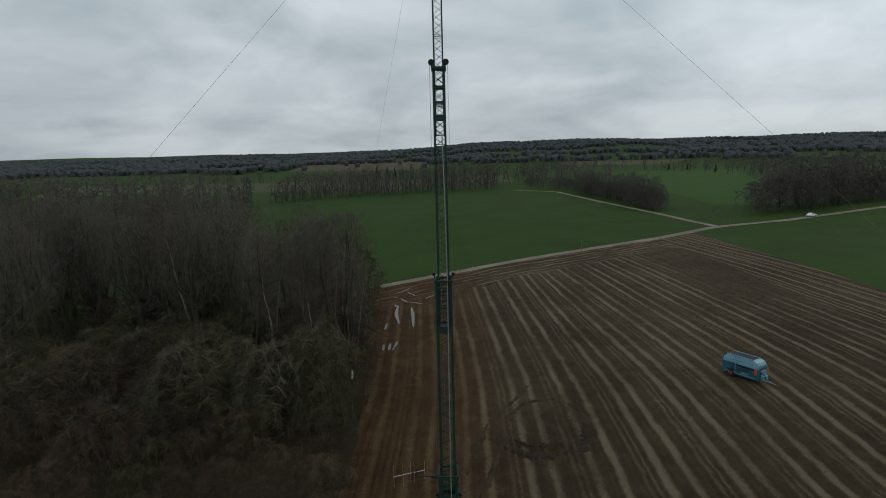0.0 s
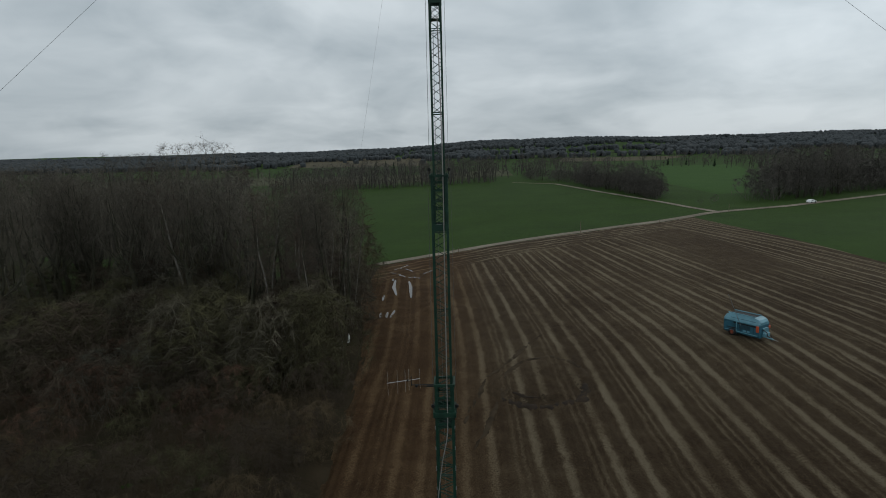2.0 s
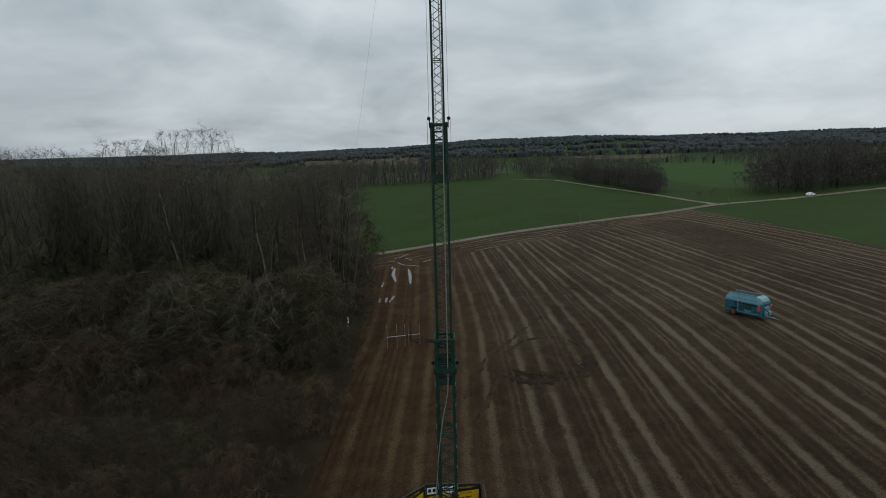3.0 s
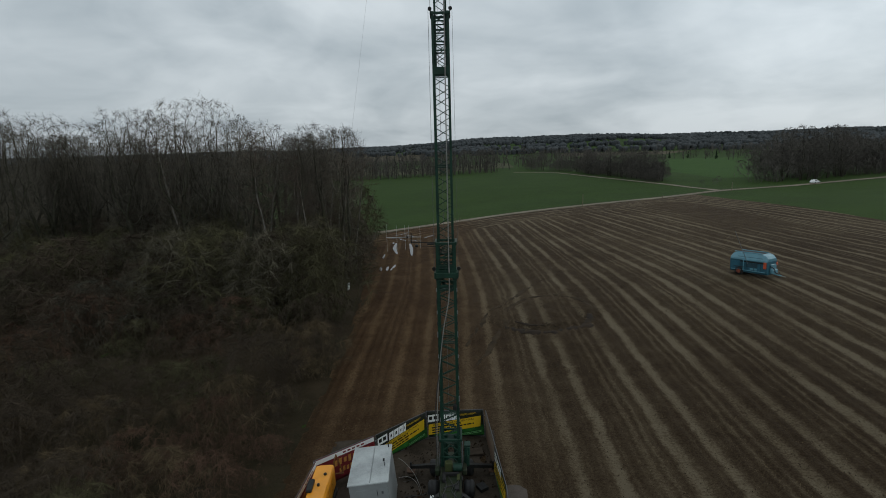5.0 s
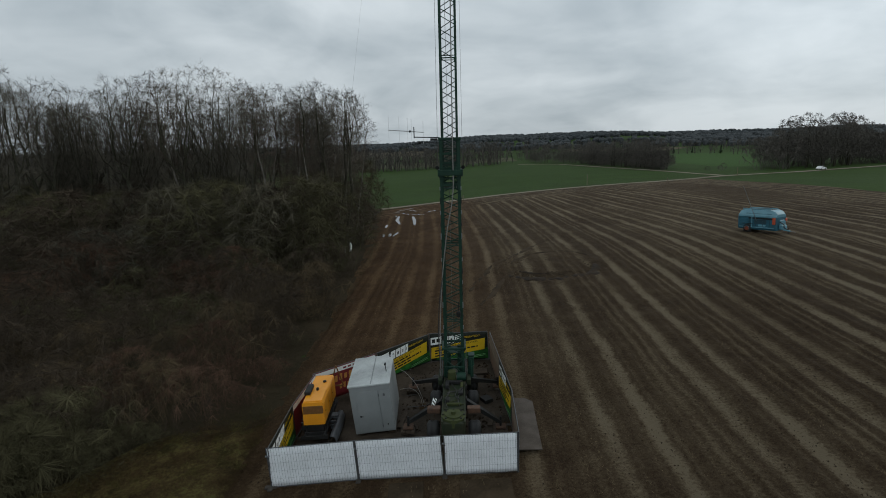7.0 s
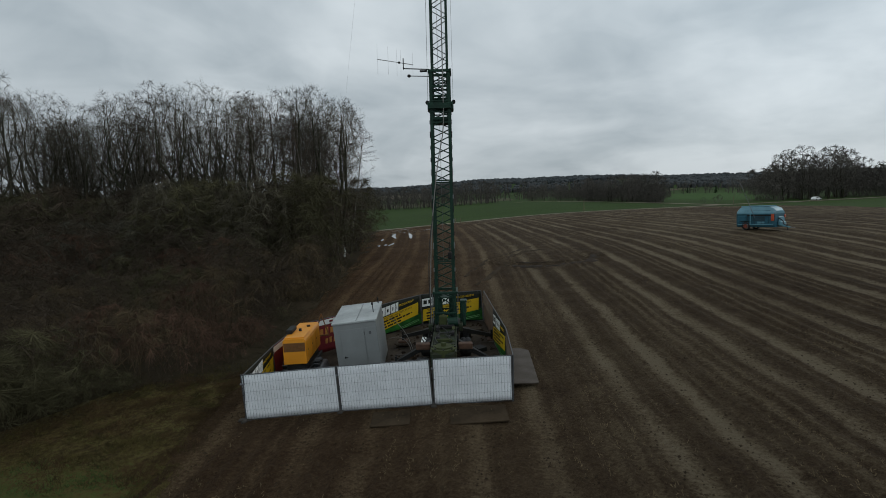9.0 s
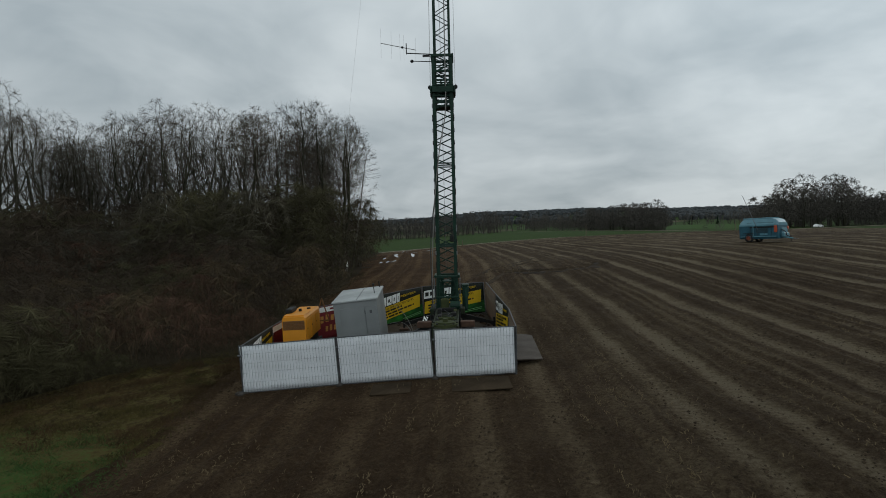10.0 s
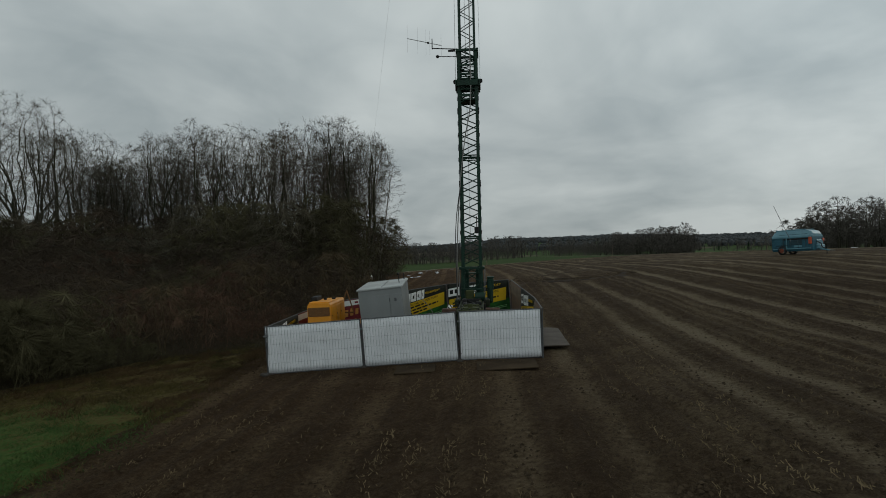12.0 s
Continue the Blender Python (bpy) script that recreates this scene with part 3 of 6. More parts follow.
M["pasture"] = ground_material("pasture", [(0.0, (0.020, 0.044, 0.009)), (0.5, (0.030, 0.068, 0.012)), (1.0, (0.045, 0.082, 0.018))], 0.3)
M["pale_meadow"] = ground_material("pale_meadow", [(0.0, (0.034, 0.042, 0.018)), (0.5, (0.060, 0.062, 0.034)), (1.0, (0.085, 0.080, 0.050))], 0.3)


def far_field(pts, mat, label):
    """A distant field as a sheet a little above the meadows."""
    (x0, y0), (x1, y1), (x2, y2), (x3, y3) = pts
    def place(u, v):
        x = (x0 * (1 - u) + x1 * u) * (1 - v) + (x3 * (1 - u) + x2 * u) * v
        y = (y0 * (1 - u) + y1 * u) * (1 - v) + (y3 * (1 - u) + y2 * u) * v
        rim = min(u, 1 - u, v, 1 - v)
        return x, y, land(x, y) + 0.25 - 0.5 * (1 - smooth(0, 0.07, rim))
    return sheet("far_field", steps((0, 1, 14)), steps((0, 1, 14)), place, mat, label)


far_field([(-290, 900), (-40, 860), (-55, 1090), (-370, 1390)], M["tan_field"], "distant brownish stubble field")
far_field([(-420, 500), (70, 500), (80, 640), (-500, 660)], M["pale_meadow"], "pale winter meadow beyond the green crop")
far_field([(128, 262), (176, 268), (330, 640), (170, 640)], M["pasture"], "fresh green pasture between hedge and wood")
far_field([(-150, 150), (-82, 150), (-210, 430), (-430, 430)], M["litter"], "brown leaf litter under the farther trees")
far_field([(150, 800), (300, 780), (380, 880), (170, 900)], M["tan_field"], "distant brownish stubble field")


# ---- the telescopic lattice mast on its carriage ----
MX, MY = -0.19, 27.8
mast = thing("lattice_mast", pose(MX, MY, land(MX, MY)), "dark green telescopic steel lattice mast raised on a wheeled carriage", "mast")
MZ = land(MX, MY)


def lattice(name, z0, z1, w, pitch, leg, brace, label):
    """One telescoping section: four angle legs, zigzag bracing on each face, flat rungs."""
    z0, z1 = z0 - MZ, z1 - MZ
    h = w / 2
    section = Build().box((0, 0, z0 + 0.05), (w, w, 0.04), 0.01).part(name, M["steel_green"], mast, label)
    for sx in (-1, 1):
        for sy in (-1, 1):
            root = Build()
            root.box((sx * h, sy * (h - leg * 0.5), (z0 + z1) / 2), (leg * 0.28, leg, z1 - z0), 0.004)
            root.box((sx * (h - leg * 0.5), sy * h, (z0 + z1) / 2), (leg, leg * 0.28, z1 - z0), 0.004)
            root.part("leg", M["steel_green"], section)
    n = max(1, round((z1 - z0) / pitch))
    q = (z1 - z0) / n
    for side, flip in ((0, 0), (1, 1), (2, 0), (3, 1)):
        a = side * math.pi / 2
        rot = Matrix.Rotation(a, 3, "Z")
        for i in range(n):
            s = 1 if (i + flip) % 2 else -1
            p0, p1 = rot @ Vector((-s * h, -h + leg * 0.3, z0 + q * i)), rot @ Vector((s * h, -h + leg * 0.3, z0 + q * (i + 1)))
            Build().tube(p0, p1, brace, n=5).part("brace", M["steel_green"], section)
            if i % 9 == 4:
                for dz in (0, 0.10):
                    Build().tube(rot @ Vector((-h, -h + leg * 0.3, z0 + q * i + dz)), rot @ Vector((h, -h + leg * 0.3, z0 + q * i + dz)), brace * 1.1, n=5).part("rung", M["steel_green"], section)
    return section


S1 = lattice("lower_section", 3.3, 14.8, 1.02, 0.46, 0.14, 0.031, "widest lattice section with bright cable clips")
S2 = lattice("second_section", 12.2, 26.1, 0.84, 0.50, 0.10, 0.022, "second lattice section")
S3 = lattice("third_section", 23.4, 36.8, 0.60, 0.43, 0.075, 0.017, "third lattice section")
S4 = lattice("top_section", 33.4, 48.6, 0.47, 0.36, 0.055, 0.013, "slender top lattice section")


def collar(z, w, t, height, owner, plates=()):
    b = Build()
    z -= MZ
    for s in (-1, 1):
        b.box((s * w / 2, 0, z), (t, w + t, height), 0.01)
        b.box((0, s * w / 2, z), (w, t, height * 0.8), 0.01)
    for dz, hh in plates:
        for s in (-1, 1):
            Build().box((0, s * w * 0.46, z + dz), (w * 0.8, 0.03, hh), 0.006).part("guide_plate", M["steel_green"], owner)
            Build().box((s * w * 0.46, 0, z + dz), (0.03, w * 0.8, hh), 0.006).part("guide_plate", M["steel_green"], owner)
    return b.part("collar", M["steel_green"], owner, "bolted steel guide collar")


collar(14.75, 1.06, 0.09, 0.16, S1, ((-0.75, 0.1), (-1.2, 0.08), (-1.55, 0.22), (-2.3, 0.14), (-2.5, 0.08)))
collar(13.05, 1.16, 0.10, 0.34, S1, ((0.25, 0.06), (-0.3, 0.06)))
collar(26.0, 0.90, 0.07, 0.14, S2, ((-0.35, 0.07), (-0.75, 0.07), (-1.3, 0.07), (-1.7, 0.07), (-2.65, 0.36)))
collar(36.65, 0.66, 0.06, 0.16, S3, ((-0.9, 0.15), (-1.6, 0.08), (-2.35, 0.30)))
collar(3.62, 1.20, 0.10, 0.14, mast)
collar(2.55, 1.10, 0.08, 0.10, mast)

for z, r, w, owner in ((36.95, 0.15, 0.36, S3), (26.3, 0.09, 0.50, S2), (13.3, 0.10, 0.66, S1)):
    for s in (-1, 1):
        b = Build()
        b.tube((s * w, -0.07, z - MZ), (s * w, 0.07, z - MZ), r, n=14)
        b.tube((s * w, -0.09, z - MZ), (s * w, 0.09, z - MZ), r * 0.3, n=8)
        b.box((s * (w - 0.03), 0, z - 0.25 - MZ), (0.05, 0.12, 0.42), 0.01)
        b.part("pulley", M["steel_dark"], owner, "cable pulley on a bracket")

# catches along the lower section's legs
for s in (-1, 1):
    for i in range(15):
        Build().box((s * 0.535, -0.50, 4.2 + i * 0.62 - MZ), (0.05, 0.07, 0.20 if i % 3 else 0.32), 0.012).part("clip", M["galvanised"] if i % 2 else M["steel_dark"], S1)
# gearbox lump part-way up
Build().box((0.30, -0.52, 5.55 - MZ), (0.24, 0.20, 0.34), 0.05).tube((0.30, -0.52, 5.7 - MZ), (0.30, -0.52, 6.25 - MZ), 0.025).part("winch", M["steel_dark"], S1, "small dark winch on the lattice")

# hoisting ropes on both sides
for z0, z1, w in ((26.3, 36.95, 0.44), (13.3, 26.3, 0.585)):
    for s in (-1, 1):
        for dy in (-0.04, 0.05):
            Build().tube((s * (w + 0.05), dy, z0 - MZ), (s * w, dy, z1 - MZ), 0.009, n=4).part("hoist_rope", M["rope"], mast)


def run_cable(pts, r, mat, name, owner, label=""):
    """A slack cable through pts, smoothed."""
    p = [Vector(q) for q in pts]
    fine = []
    for i in range(len(p) - 1):
        a, b, c, d = p[max(i - 1, 0)], p[i], p[i + 1], p[min(i + 2, len(p) - 1)]
        for k in range(8):
            t = k / 8
            fine.append(0.5 * ((2 * b) + (c - a) * t + (2 * a - 5 * b + 4 * c - d) * t * t + (3 * b - a - 3 * c + d) * t ** 3))
    fine.append(p[-1])
    return Build().line(fine, [r] * len(fine), 6).part(name, mat, owner, label, smooth=True)


run_cable([(0.10, -0.36, 33.5 - MZ), (0.16, -0.40, 30 - MZ), (0.20, -0.46, 26 - MZ), (0.17, -0.56, 20 - MZ), (0.15, -0.58, 14.5 - MZ), (0.12, -0.62, 12.0 - MZ),
           (-0.20, -0.62, 10.2 - MZ), (-0.46, -0.60, 8.2 - MZ), (-0.62, -0.58, 6.4 - MZ), (-0.74, -0.55, 4.0 - MZ), (-0.74, -0.6, 1.6 - MZ)], 0.028, M["cable_pale"], "feed_cable", mast, "pale coaxial cable running down the mast")
run_cable([(-0.52, -0.6, 7.6 - MZ), (-0.72, -0.66, 6.2 - MZ), (-0.80, -0.7, 4.6 - MZ), (-0.80, -0.72, 2.0 - MZ), (-1.3, -1.0, 0.25), (-2.6, -1.2, 0.12)], 0.022, M["cable_dark"], "feed_cable", mast, "dark slack cable to the ground")
run_cable([(-0.12, 0.1, 33 - MZ), (-0.14, 0.1, 26 - MZ), (-0.08, 0.12, 14 - MZ), (-0.05, 0.12, 4 - MZ)], 0.010, M["rope"], "hoist_rope", mast)

# side antenna: boom with elements, and a short arm with a lamp
Build().tube((-0.5, -0.50, 14.82 - MZ), (-1.76, -0.64, 14.87 - MZ), 0.026).tube((-1.76, -0.64, 14.82 - MZ), (-1.76, -0.64, 15.36 - MZ), 0.026).box((-0.78, -0.53, 14.74 - MZ), (0.36, 0.05, 0.10), 0.01).part("antenna_arm", M["steel_dark"], mast)
ant = Build().tube((-2.97, -1.17, 15.23 - MZ), (-1.30, -0.36, 15.10 - MZ), 0.018, n=6).part("antenna_boom", M["aluminium"], mast, "thin aluminium antenna boom")
for i, t in enumerate((0.01, 0.30, 0.54, 0.65, 0.99)):
    x, y, z = -2.97 + 1.67 * t, -1.17 + 0.81 * t, 15.23 - 0.13 * t - MZ
    e = 0.70 - 0.03 * i
    Build().tube((x, y, z - e), (x, y, z + e), 0.0065, n=4).part("element", M["aluminium"], ant)
Build().box((-1.96, -0.68, 15.15 - MZ), (0.10, 0.09, 0.10), 0.02).part("clamp", M["steel_dark"], ant)
arm = Build().tube((-0.5, -0.20, 14.55 - MZ), (-1.53, -0.20, 14.60 - MZ), 0.02).part("lamp_arm", M["steel_dark"], mast)
lb = Build()
lb.line([Vector((-1.53, -0.20, 14.52 - MZ + 0.02 * i)) for i in range(9)], [0.02, 0.06, 0.08, 0.09, 0.09, 0.09, 0.08, 0.06, 0.02], 10)
lb.part("lamp", M["steel_dark"], arm, smooth=True)

# carriage
car_b = Build()
car_b.box((0.0, -2.15, 1.08), (1.12, 6.4, 0.80), 0.06)
for s in (-1, 1):
    car_b.box((s * 0.53, -2.15, 1.50), (0.09, 6.4, 0.10), 0.02)
carriage = car_b.part("carriage", M["steel_olive"], mast, "olive-green steel carriage with mossy paint")
Build().tube((0, -4.78, 1.2), (0, -4.78, 1.58), 0.58, n=24).tube((0, -4.78, 1.58), (0, -4.78, 1.64), 0.40, n=20).tube((0, -4.78, 1.64), (0, -4.78, 1.78), 0.12, n=12).part("turntable", M["mossy_olive"], carriage, "round mossy slewing plate")
for k in range(8):
    a_ = k * math.pi / 4
    Build().tube((0.5 * math.cos(a_), -4.78 + 0.5 * math.sin(a_), 1.56), (0.5 * math.cos(a_), -4.78 + 0.5 * math.sin(a_), 1.63), 0.045, n=6).part("bolt", M["steel_dark"], carriage)
Build().box((0.0, -2.85, 1.495), (0.98, 2.5, 0.03), 0.01).part("deck_plate", M["steel_olive"], carriage)
Build().box((0.0, -3.3, 1.525), (0.62, 0.035, 0.03), 0.0, Matrix.Rotation(radians(35), 3, "Z")).part("grip_bar", M["mossy_olive"], carriage)
for s in (-1, 1):
    Build().box((s * 0.25, -2.75 - 0.9 * (s > 0), 1.525), (0.5, 0.03, 0.03)).part("grip_bar", M["mossy_olive"], carriage)
    Build().tube((s * 0.30, 0.15, 1.2), (s * 0.30, 0.15, 3.1), 0.13, n=12).part("lift_cylinder", M["steel_green"], mast)
    Build().box((s * 0.76, -0.3, 1.45), (0.24, 1.5, 0.34), 0.04).part("side_tank", M["steel_olive"], mast)
Build().box((-0.12, -0.95, 1.80), (0.42, 0.36, 0.60), 0.05).part("winch_housing", M["mossy_olive"], mast)
Build().tube((0.14, -0.95, 1.75), (0.62, -0.95, 1.75), 0.22, n=16).part("winch_drum", M["steel_green"], mast)
for s in (-1, 1):
    for y in (-4.2, -1.0, 1.0):
        b = Build()
        b.line([Vector((s * (0.70 + 0.075 * i), y, 0.47)) for i in range(9)], [0.32, 0.44, 0.47, 0.47, 0.43, 0.47, 0.47, 0.44, 0.32], 18)
        wh = b.part("wheel", M["black_rubber"], mast, smooth=True)
        Build().tube((s * 1.27, y, 0.47), (s * 1.32, y, 0.47), 0.22, n=12).part("rim", M["steel_olive"], wh)
for s in (-1, 1):
    for y in (-0.52, 0.5):
        Build().tube((s * 0.55, y, 1.4), (s * 0.50, y, 3.6 - MZ), 0.05).part("stay", M["steel_green"], mast)
    Build().tube((s * 0.62, -0.6, 1.2), (s * 0.66, -0.62, 3.55 - MZ), 0.022).part("stay", M["galvanised"], mast)
# inner lattice of the foot
foot = Build()
for a, b_ in (((-0.42, -0.48, 1.75), (0.42, -0.48, 2.45)), ((0.42, -0.48, 1.75), (-0.42, -0.48, 2.45)), ((-0.42, -0.48, 2.5), (0.42, -0.48, 3.05)), ((0.42, -0.48, 2.5), (-0.42, -0.48, 3.05)), ((-0.45, -0.48, 1.7), (0.45, -0.48, 1.7))):
    foot.tube(a, b_, 0.03)
for sx in (-1, 1):
    for sy in (-1, 1):
        foot.box((sx * 0.46, sy * 0.46, 2.1), (0.10, 0.10, 1.9), 0.01)
foot.part("foot_lattice", M["steel_green"], mast)
gear = Build().box((0.92, -0.15, 2.35), (0.34, 0.5, 0.55), 0.05).box((0.90, -0.15, 1.75), (0.30, 0.44, 0.75), 0.06).tube((0.92, -0.42, 1.5), (0.92, -0.42, 2.5), 0.05).part("gear_case", M["steel_green"], mast, "green winch gear case")
Build().box((0.93, -0.15, 2.68), (0.36, 0.52, 0.10), 0.03).part("lid", M["steel_green"], gear)
# hoses, brackets and gear added over the deck to break its bright flat top
for k, (x0, y0, x1, y1) in enumerate(((-0.38, -1.2, -0.30, -4.1), (0.36, -1.0, 0.28, -3.9), (-0.15, -1.6, 0.30, -3.3), (0.42, -2.0, -0.36, -2.6))):
    run_cable([(x0, y0, 1.62), (x0 * 0.6 + x1 * 0.4 + 0.10, y0 * 0.6 + y1 * 0.4, 1.56), (x0 * 0.3 + x1 * 0.7 - 0.10, y0 * 0.3 + y1 * 0.7, 1.57), (x1, y1, 1.60)], 0.024, M["cable_dark"], "hose", carriage, "dark hydraulic hose")
for x, y, w, l, h in ((-0.36, -1.75, 0.20, 0.5, 0.24), (0.33, -2.55, 0.24, 0.34, 0.18), (0.0, -3.75, 0.75, 0.10, 0.16), (-0.30, -3.35, 0.16, 0.42, 0.20), (0.0, -1.35, 0.90, 0.12, 0.20), (0.40, -1.6, 0.16, 0.6, 0.14)):
    Build().box((x, y, 1.50 + h / 2), (w, l, h), 0.03).part("bracket", M["steel_dark"] if h > 0.17 else M["mossy_olive"], carriage)
for s in (-1, 1):
    for y in (-3.0, -1.6):
        Build().tube((s * 0.62, y, 0.9), (s * 0.62, y, 1.62), 0.035, n=8).tube((s * 0.62, y, 1.62), (s * 0.62, y - 0.45, 1.70), 0.03, n=8).part("lever", M["steel_dark"], carriage)
# outriggers
for s in (-1, 1):
    for y0, y1, zc in ((-2.7, -3.4, 1.22), (0.3, 1.12, 1.05)):
        o = Build()
        p0, p1 = Vector((s * 0.6, y0, zc)), Vector((s * (2.3 if y0 < 0 else 2.45), y1, 0.45))
        o.tube(p0, p1, 0.17, 0.12, 4)
        leg = o.part("outrigger", M["steel_dark"], mast)
        Build().tube((p1.x, p1.y, 0.12), (p1.x, p1.y, 0.75), 0.055, n=10).part("jack", M["steel_dark"], leg)
        for k in range(3):
            Build().box((p1.x - 0.24 + 0.24 * k, p1.y, 0.08), (0.22, 0.85, 0.12), 0.015).part("sleeper", M["old_timber"], leg)
        Build().box((p1.x, p1.y, 0.20), (0.5, 0.5, 0.10), 0.02).part("jack_pad", M["rust"], leg)
for s in (-1, 1):
    Build().box((s * 0.97, -3.85, 1.36), (0.64, 0.36, 0.28), 0.03).part("tool_box", M["rust"], mast, "rusty orange side box")
wp = Build().box((0, 0, 0), (0.20, 0.02, 0.42), 0.005).part("warning_plate", M["white_print"], mast, "black and white striped warning plate")
wp.matrix_local = pose(-1.0, -3.25, 1.42, -25, 24, 10)
for k in (-1, 0, 1):
    st = Build().box((0, -0.013, 0.16 * k), (0.21, 0.006, 0.05), m=Matrix.Rotation(radians(35), 3, "Y")).part("stripe", M["black_print"], wp)

# guy wires to the ground
TOP = Vector((MX, MY, 47.0))
for ax, ay in ((-30.6, -6.9), (35.8, -1.3), (-18.0, 76.0)):
    g = thing("guy_wire", Matrix.Translation((ax, ay, land(ax, ay))), "thin steel guy wire from mast top to ground anchor", "guy wire", "guy wires of the mast")
    a = Vector((ax, ay, land(ax, ay)))
    Build().tube((0, 0, 0.3), TOP - a, 0.0045, n=5).part("rope", M["rope"], g)
    Build().tube((0, 0, -0.2), (0, 0, 0.35), 0.03).part("anchor", M["zinc_dark"], g)


# ---- hoarding round the site ----
def fence_panel(ax, ay, bx, by, sheet_kind):
    L = math.hypot(bx - ax, by - ay)
    za, zb = land(ax, ay), land(bx, by)
    ang = math.degrees(math.atan2(by - ay, bx - ax))
    tilt = -math.degrees(math.atan2(zb - za, L))
    label = {"white": "mobile steel fence panel covered with white tarpaulin", "banner": "mobile fence panel hung with a green and yellow event banner",
             "red": "mobile fence panel hung with a red and white banner", "plain": "mobile fence panel with a pale weathered sheet"}[sheet_kind]
    f = thing("fence_panel", pose(ax, ay, za, 0, tilt, ang), label, "fence panel", "fence panels round the mast")
    H0, H1 = 0.02, 1.95
    fr = Build()
    for x in (0.03, L - 0.03):
        fr.tube((x, 0, 0.0), (x, 0, H1), 0.025, n=8)
    for z in (H0 + 0.02, H1 - 0.02):
        fr.tube((0.03, 0, z), (L - 0.03, 0, z), 0.021, n=8)
    fr.part("frame", M["zinc_dark"], f, "grey tubular steel frame")
    out = -1 if sheet_kind == "white" else 1
    n = int(L / 0.115)
    upright = Build().tube((0, 0, H0), (0, 0, H1), 0.005, n=4, caps=False).mesh("wire", M["galvanised"])
    for i in range(1, n):
        wire = new("wire", upright)
        wire.parent, wire.location = f, (L * i / n, out * 0.030, 0)
    level = Build().tube((0.03, 0, 0), (L - 0.03, 0, 0), 0.0030, n=4, caps=False).mesh("wire", M["galvanised"])
    for z in (0.45, 0.83, 1.21, 1.58):
        wire = new("wire", level)
        wire.parent, wire.location = f, (0, out * 0.037, z)
    for x in (0.0,):
        Build().box((x, 0, 0.02), (0.22, 0.56, 0.12), 0.03).part("foot", M["concrete"], f)
    Build().box((0.0, 0, 1.55), (0.09, 0.09, 0.06), 0.01).part("coupler", M["galvanised"], f)
    # the sheet, slightly billowed
    def cloth(x0, x1, z0, z1, y, mat, name, owner, wave=0.02, label="", ribs=0):
        b = Build()
        nx, nz = (ribs * 4 if ribs else 26), 8
        for j in range(nz + 1):
            for i in range(nx + 1):
                x, z = x0 + (x1 - x0) * i / nx, z0 + (z1 - z0) * j / nz
                w = wave * noise.noise((x * 1.3 + ax * 3, z * 1.7, ay)) * math.sin(math.pi * min(1, max(0, (x + 0.05) / (L + 0.1))))
                w += 0.011 * math.cos(2 * math.pi * x * ribs / L) if ribs else 0.0
                b.v.append((x, y + w, z))
        for j in range(nz):
            for i in range(nx):
                k = j * (nx + 1) + i
                b.f.append((k, k + 1, k + nx + 2, k + nx + 1))
        ob = b.part(name, mat, owner, label, smooth=True)
        s = ob.modifiers.new("thick", "SOLIDIFY")
        s.thickness = 0.004
        return ob
    if sheet_kind == "white":
        c = cloth(0.05, L - 0.05, H0 + 0.03, H1 - 0.03, 0.012, M["tarp_white"], "tarpaulin", f, 0.035, "white tarpaulin with creases", n)
        for z in (0.3, 0.7, 1.1, 1.5):
            Build().box((0.06, -0.04, z), (0.05, 0.02, 0.02)).part("tie", M["steel_dark"], f)
        return f
    y = 0.0
    base = {"banner": M["black_print"], "red": M["red_print"], "plain": M["old_sheet"]}[sheet_kind]
    c = cloth(0.05, L - 0.05, H0 + 0.03, H1 - 0.03, y, base, "banner", f, 0.02)
    F = -0.03                      # printed areas lie on the side that faces the mast
    def shape(corners, mat, name, lift=0.0):
        b = Build()
        for d in (0.0, 0.003):
            b.v += [(x * L, F - lift + d, z * 1.72 + 0.15) for x, z in corners]
        b.f = [(0, 1, 2, 3), (7, 6, 5, 4), (0, 4, 5, 1), (1, 5, 6, 2), (2, 6, 7, 3), (3, 7, 4, 0)]
        return b.part(name, mat, c)

    def patch(x0, x1, z0, z1, mat, name, lift=0.0, slant=0.0, rise=0.0):
        return shape([(x0, z0 + rise * x0), (x1, z0 + rise * x1), (x1 + slant, z1 + rise * (x1 + slant)), (x0 + slant, z1 + rise * (x0 + slant))], mat, name, lift)

    if sheet_kind == "banner":
        shape([(0.10, 0.0), (0.985, 0.0), (0.985, 0.42), (0.10, 0.08)], M["green_print"], "print_area", 0.0)
        patch(0.01, 0.93, 0.04, 0.47, M["yellow_print"], "yellow_band", 0.006, 0.02, 0.34)
        # the event's mark as plain white shapes
        shape([(0.02, 0.58), (0.205, 0.625), (0.215, 0.915), (0.03, 0.865)], M["white_print"], "mark", 0.006)
        for x in (0.045, 0.125):
            shape([(x, 0.66 + 0.24 * x), (x + 0.055, 0.67 + 0.24 * x), (x + 0.06, 0.81 + 0.24 * x), (x + 0.005, 0.80 + 0.24 * x)], M["black_print"], "mark_shape", 0.012)
        for x, w in ((0.235, 0.085), (0.332, 0.088), (0.432, 0.075), (0.518, 0.05)):
            shape([(x, 0.53 + 0.26 * x), (x + w, 0.53 + 0.26 * (x + w)), (x + w + 0.018, 0.83 + 0.26 * (x + w)), (x + 0.018, 0.83 + 0.26 * x)], M["white_print"], "mark", 0.006)
            shape([(x + 0.030, 0.62 + 0.26 * x), (x + w - 0.028, 0.62 + 0.26 * (x + w)), (x + w - 0.020, 0.73 + 0.26 * (x + w)), (x + 0.038, 0.73 + 0.26 * x)], M["black_print"], "mark_shape", 0.012)
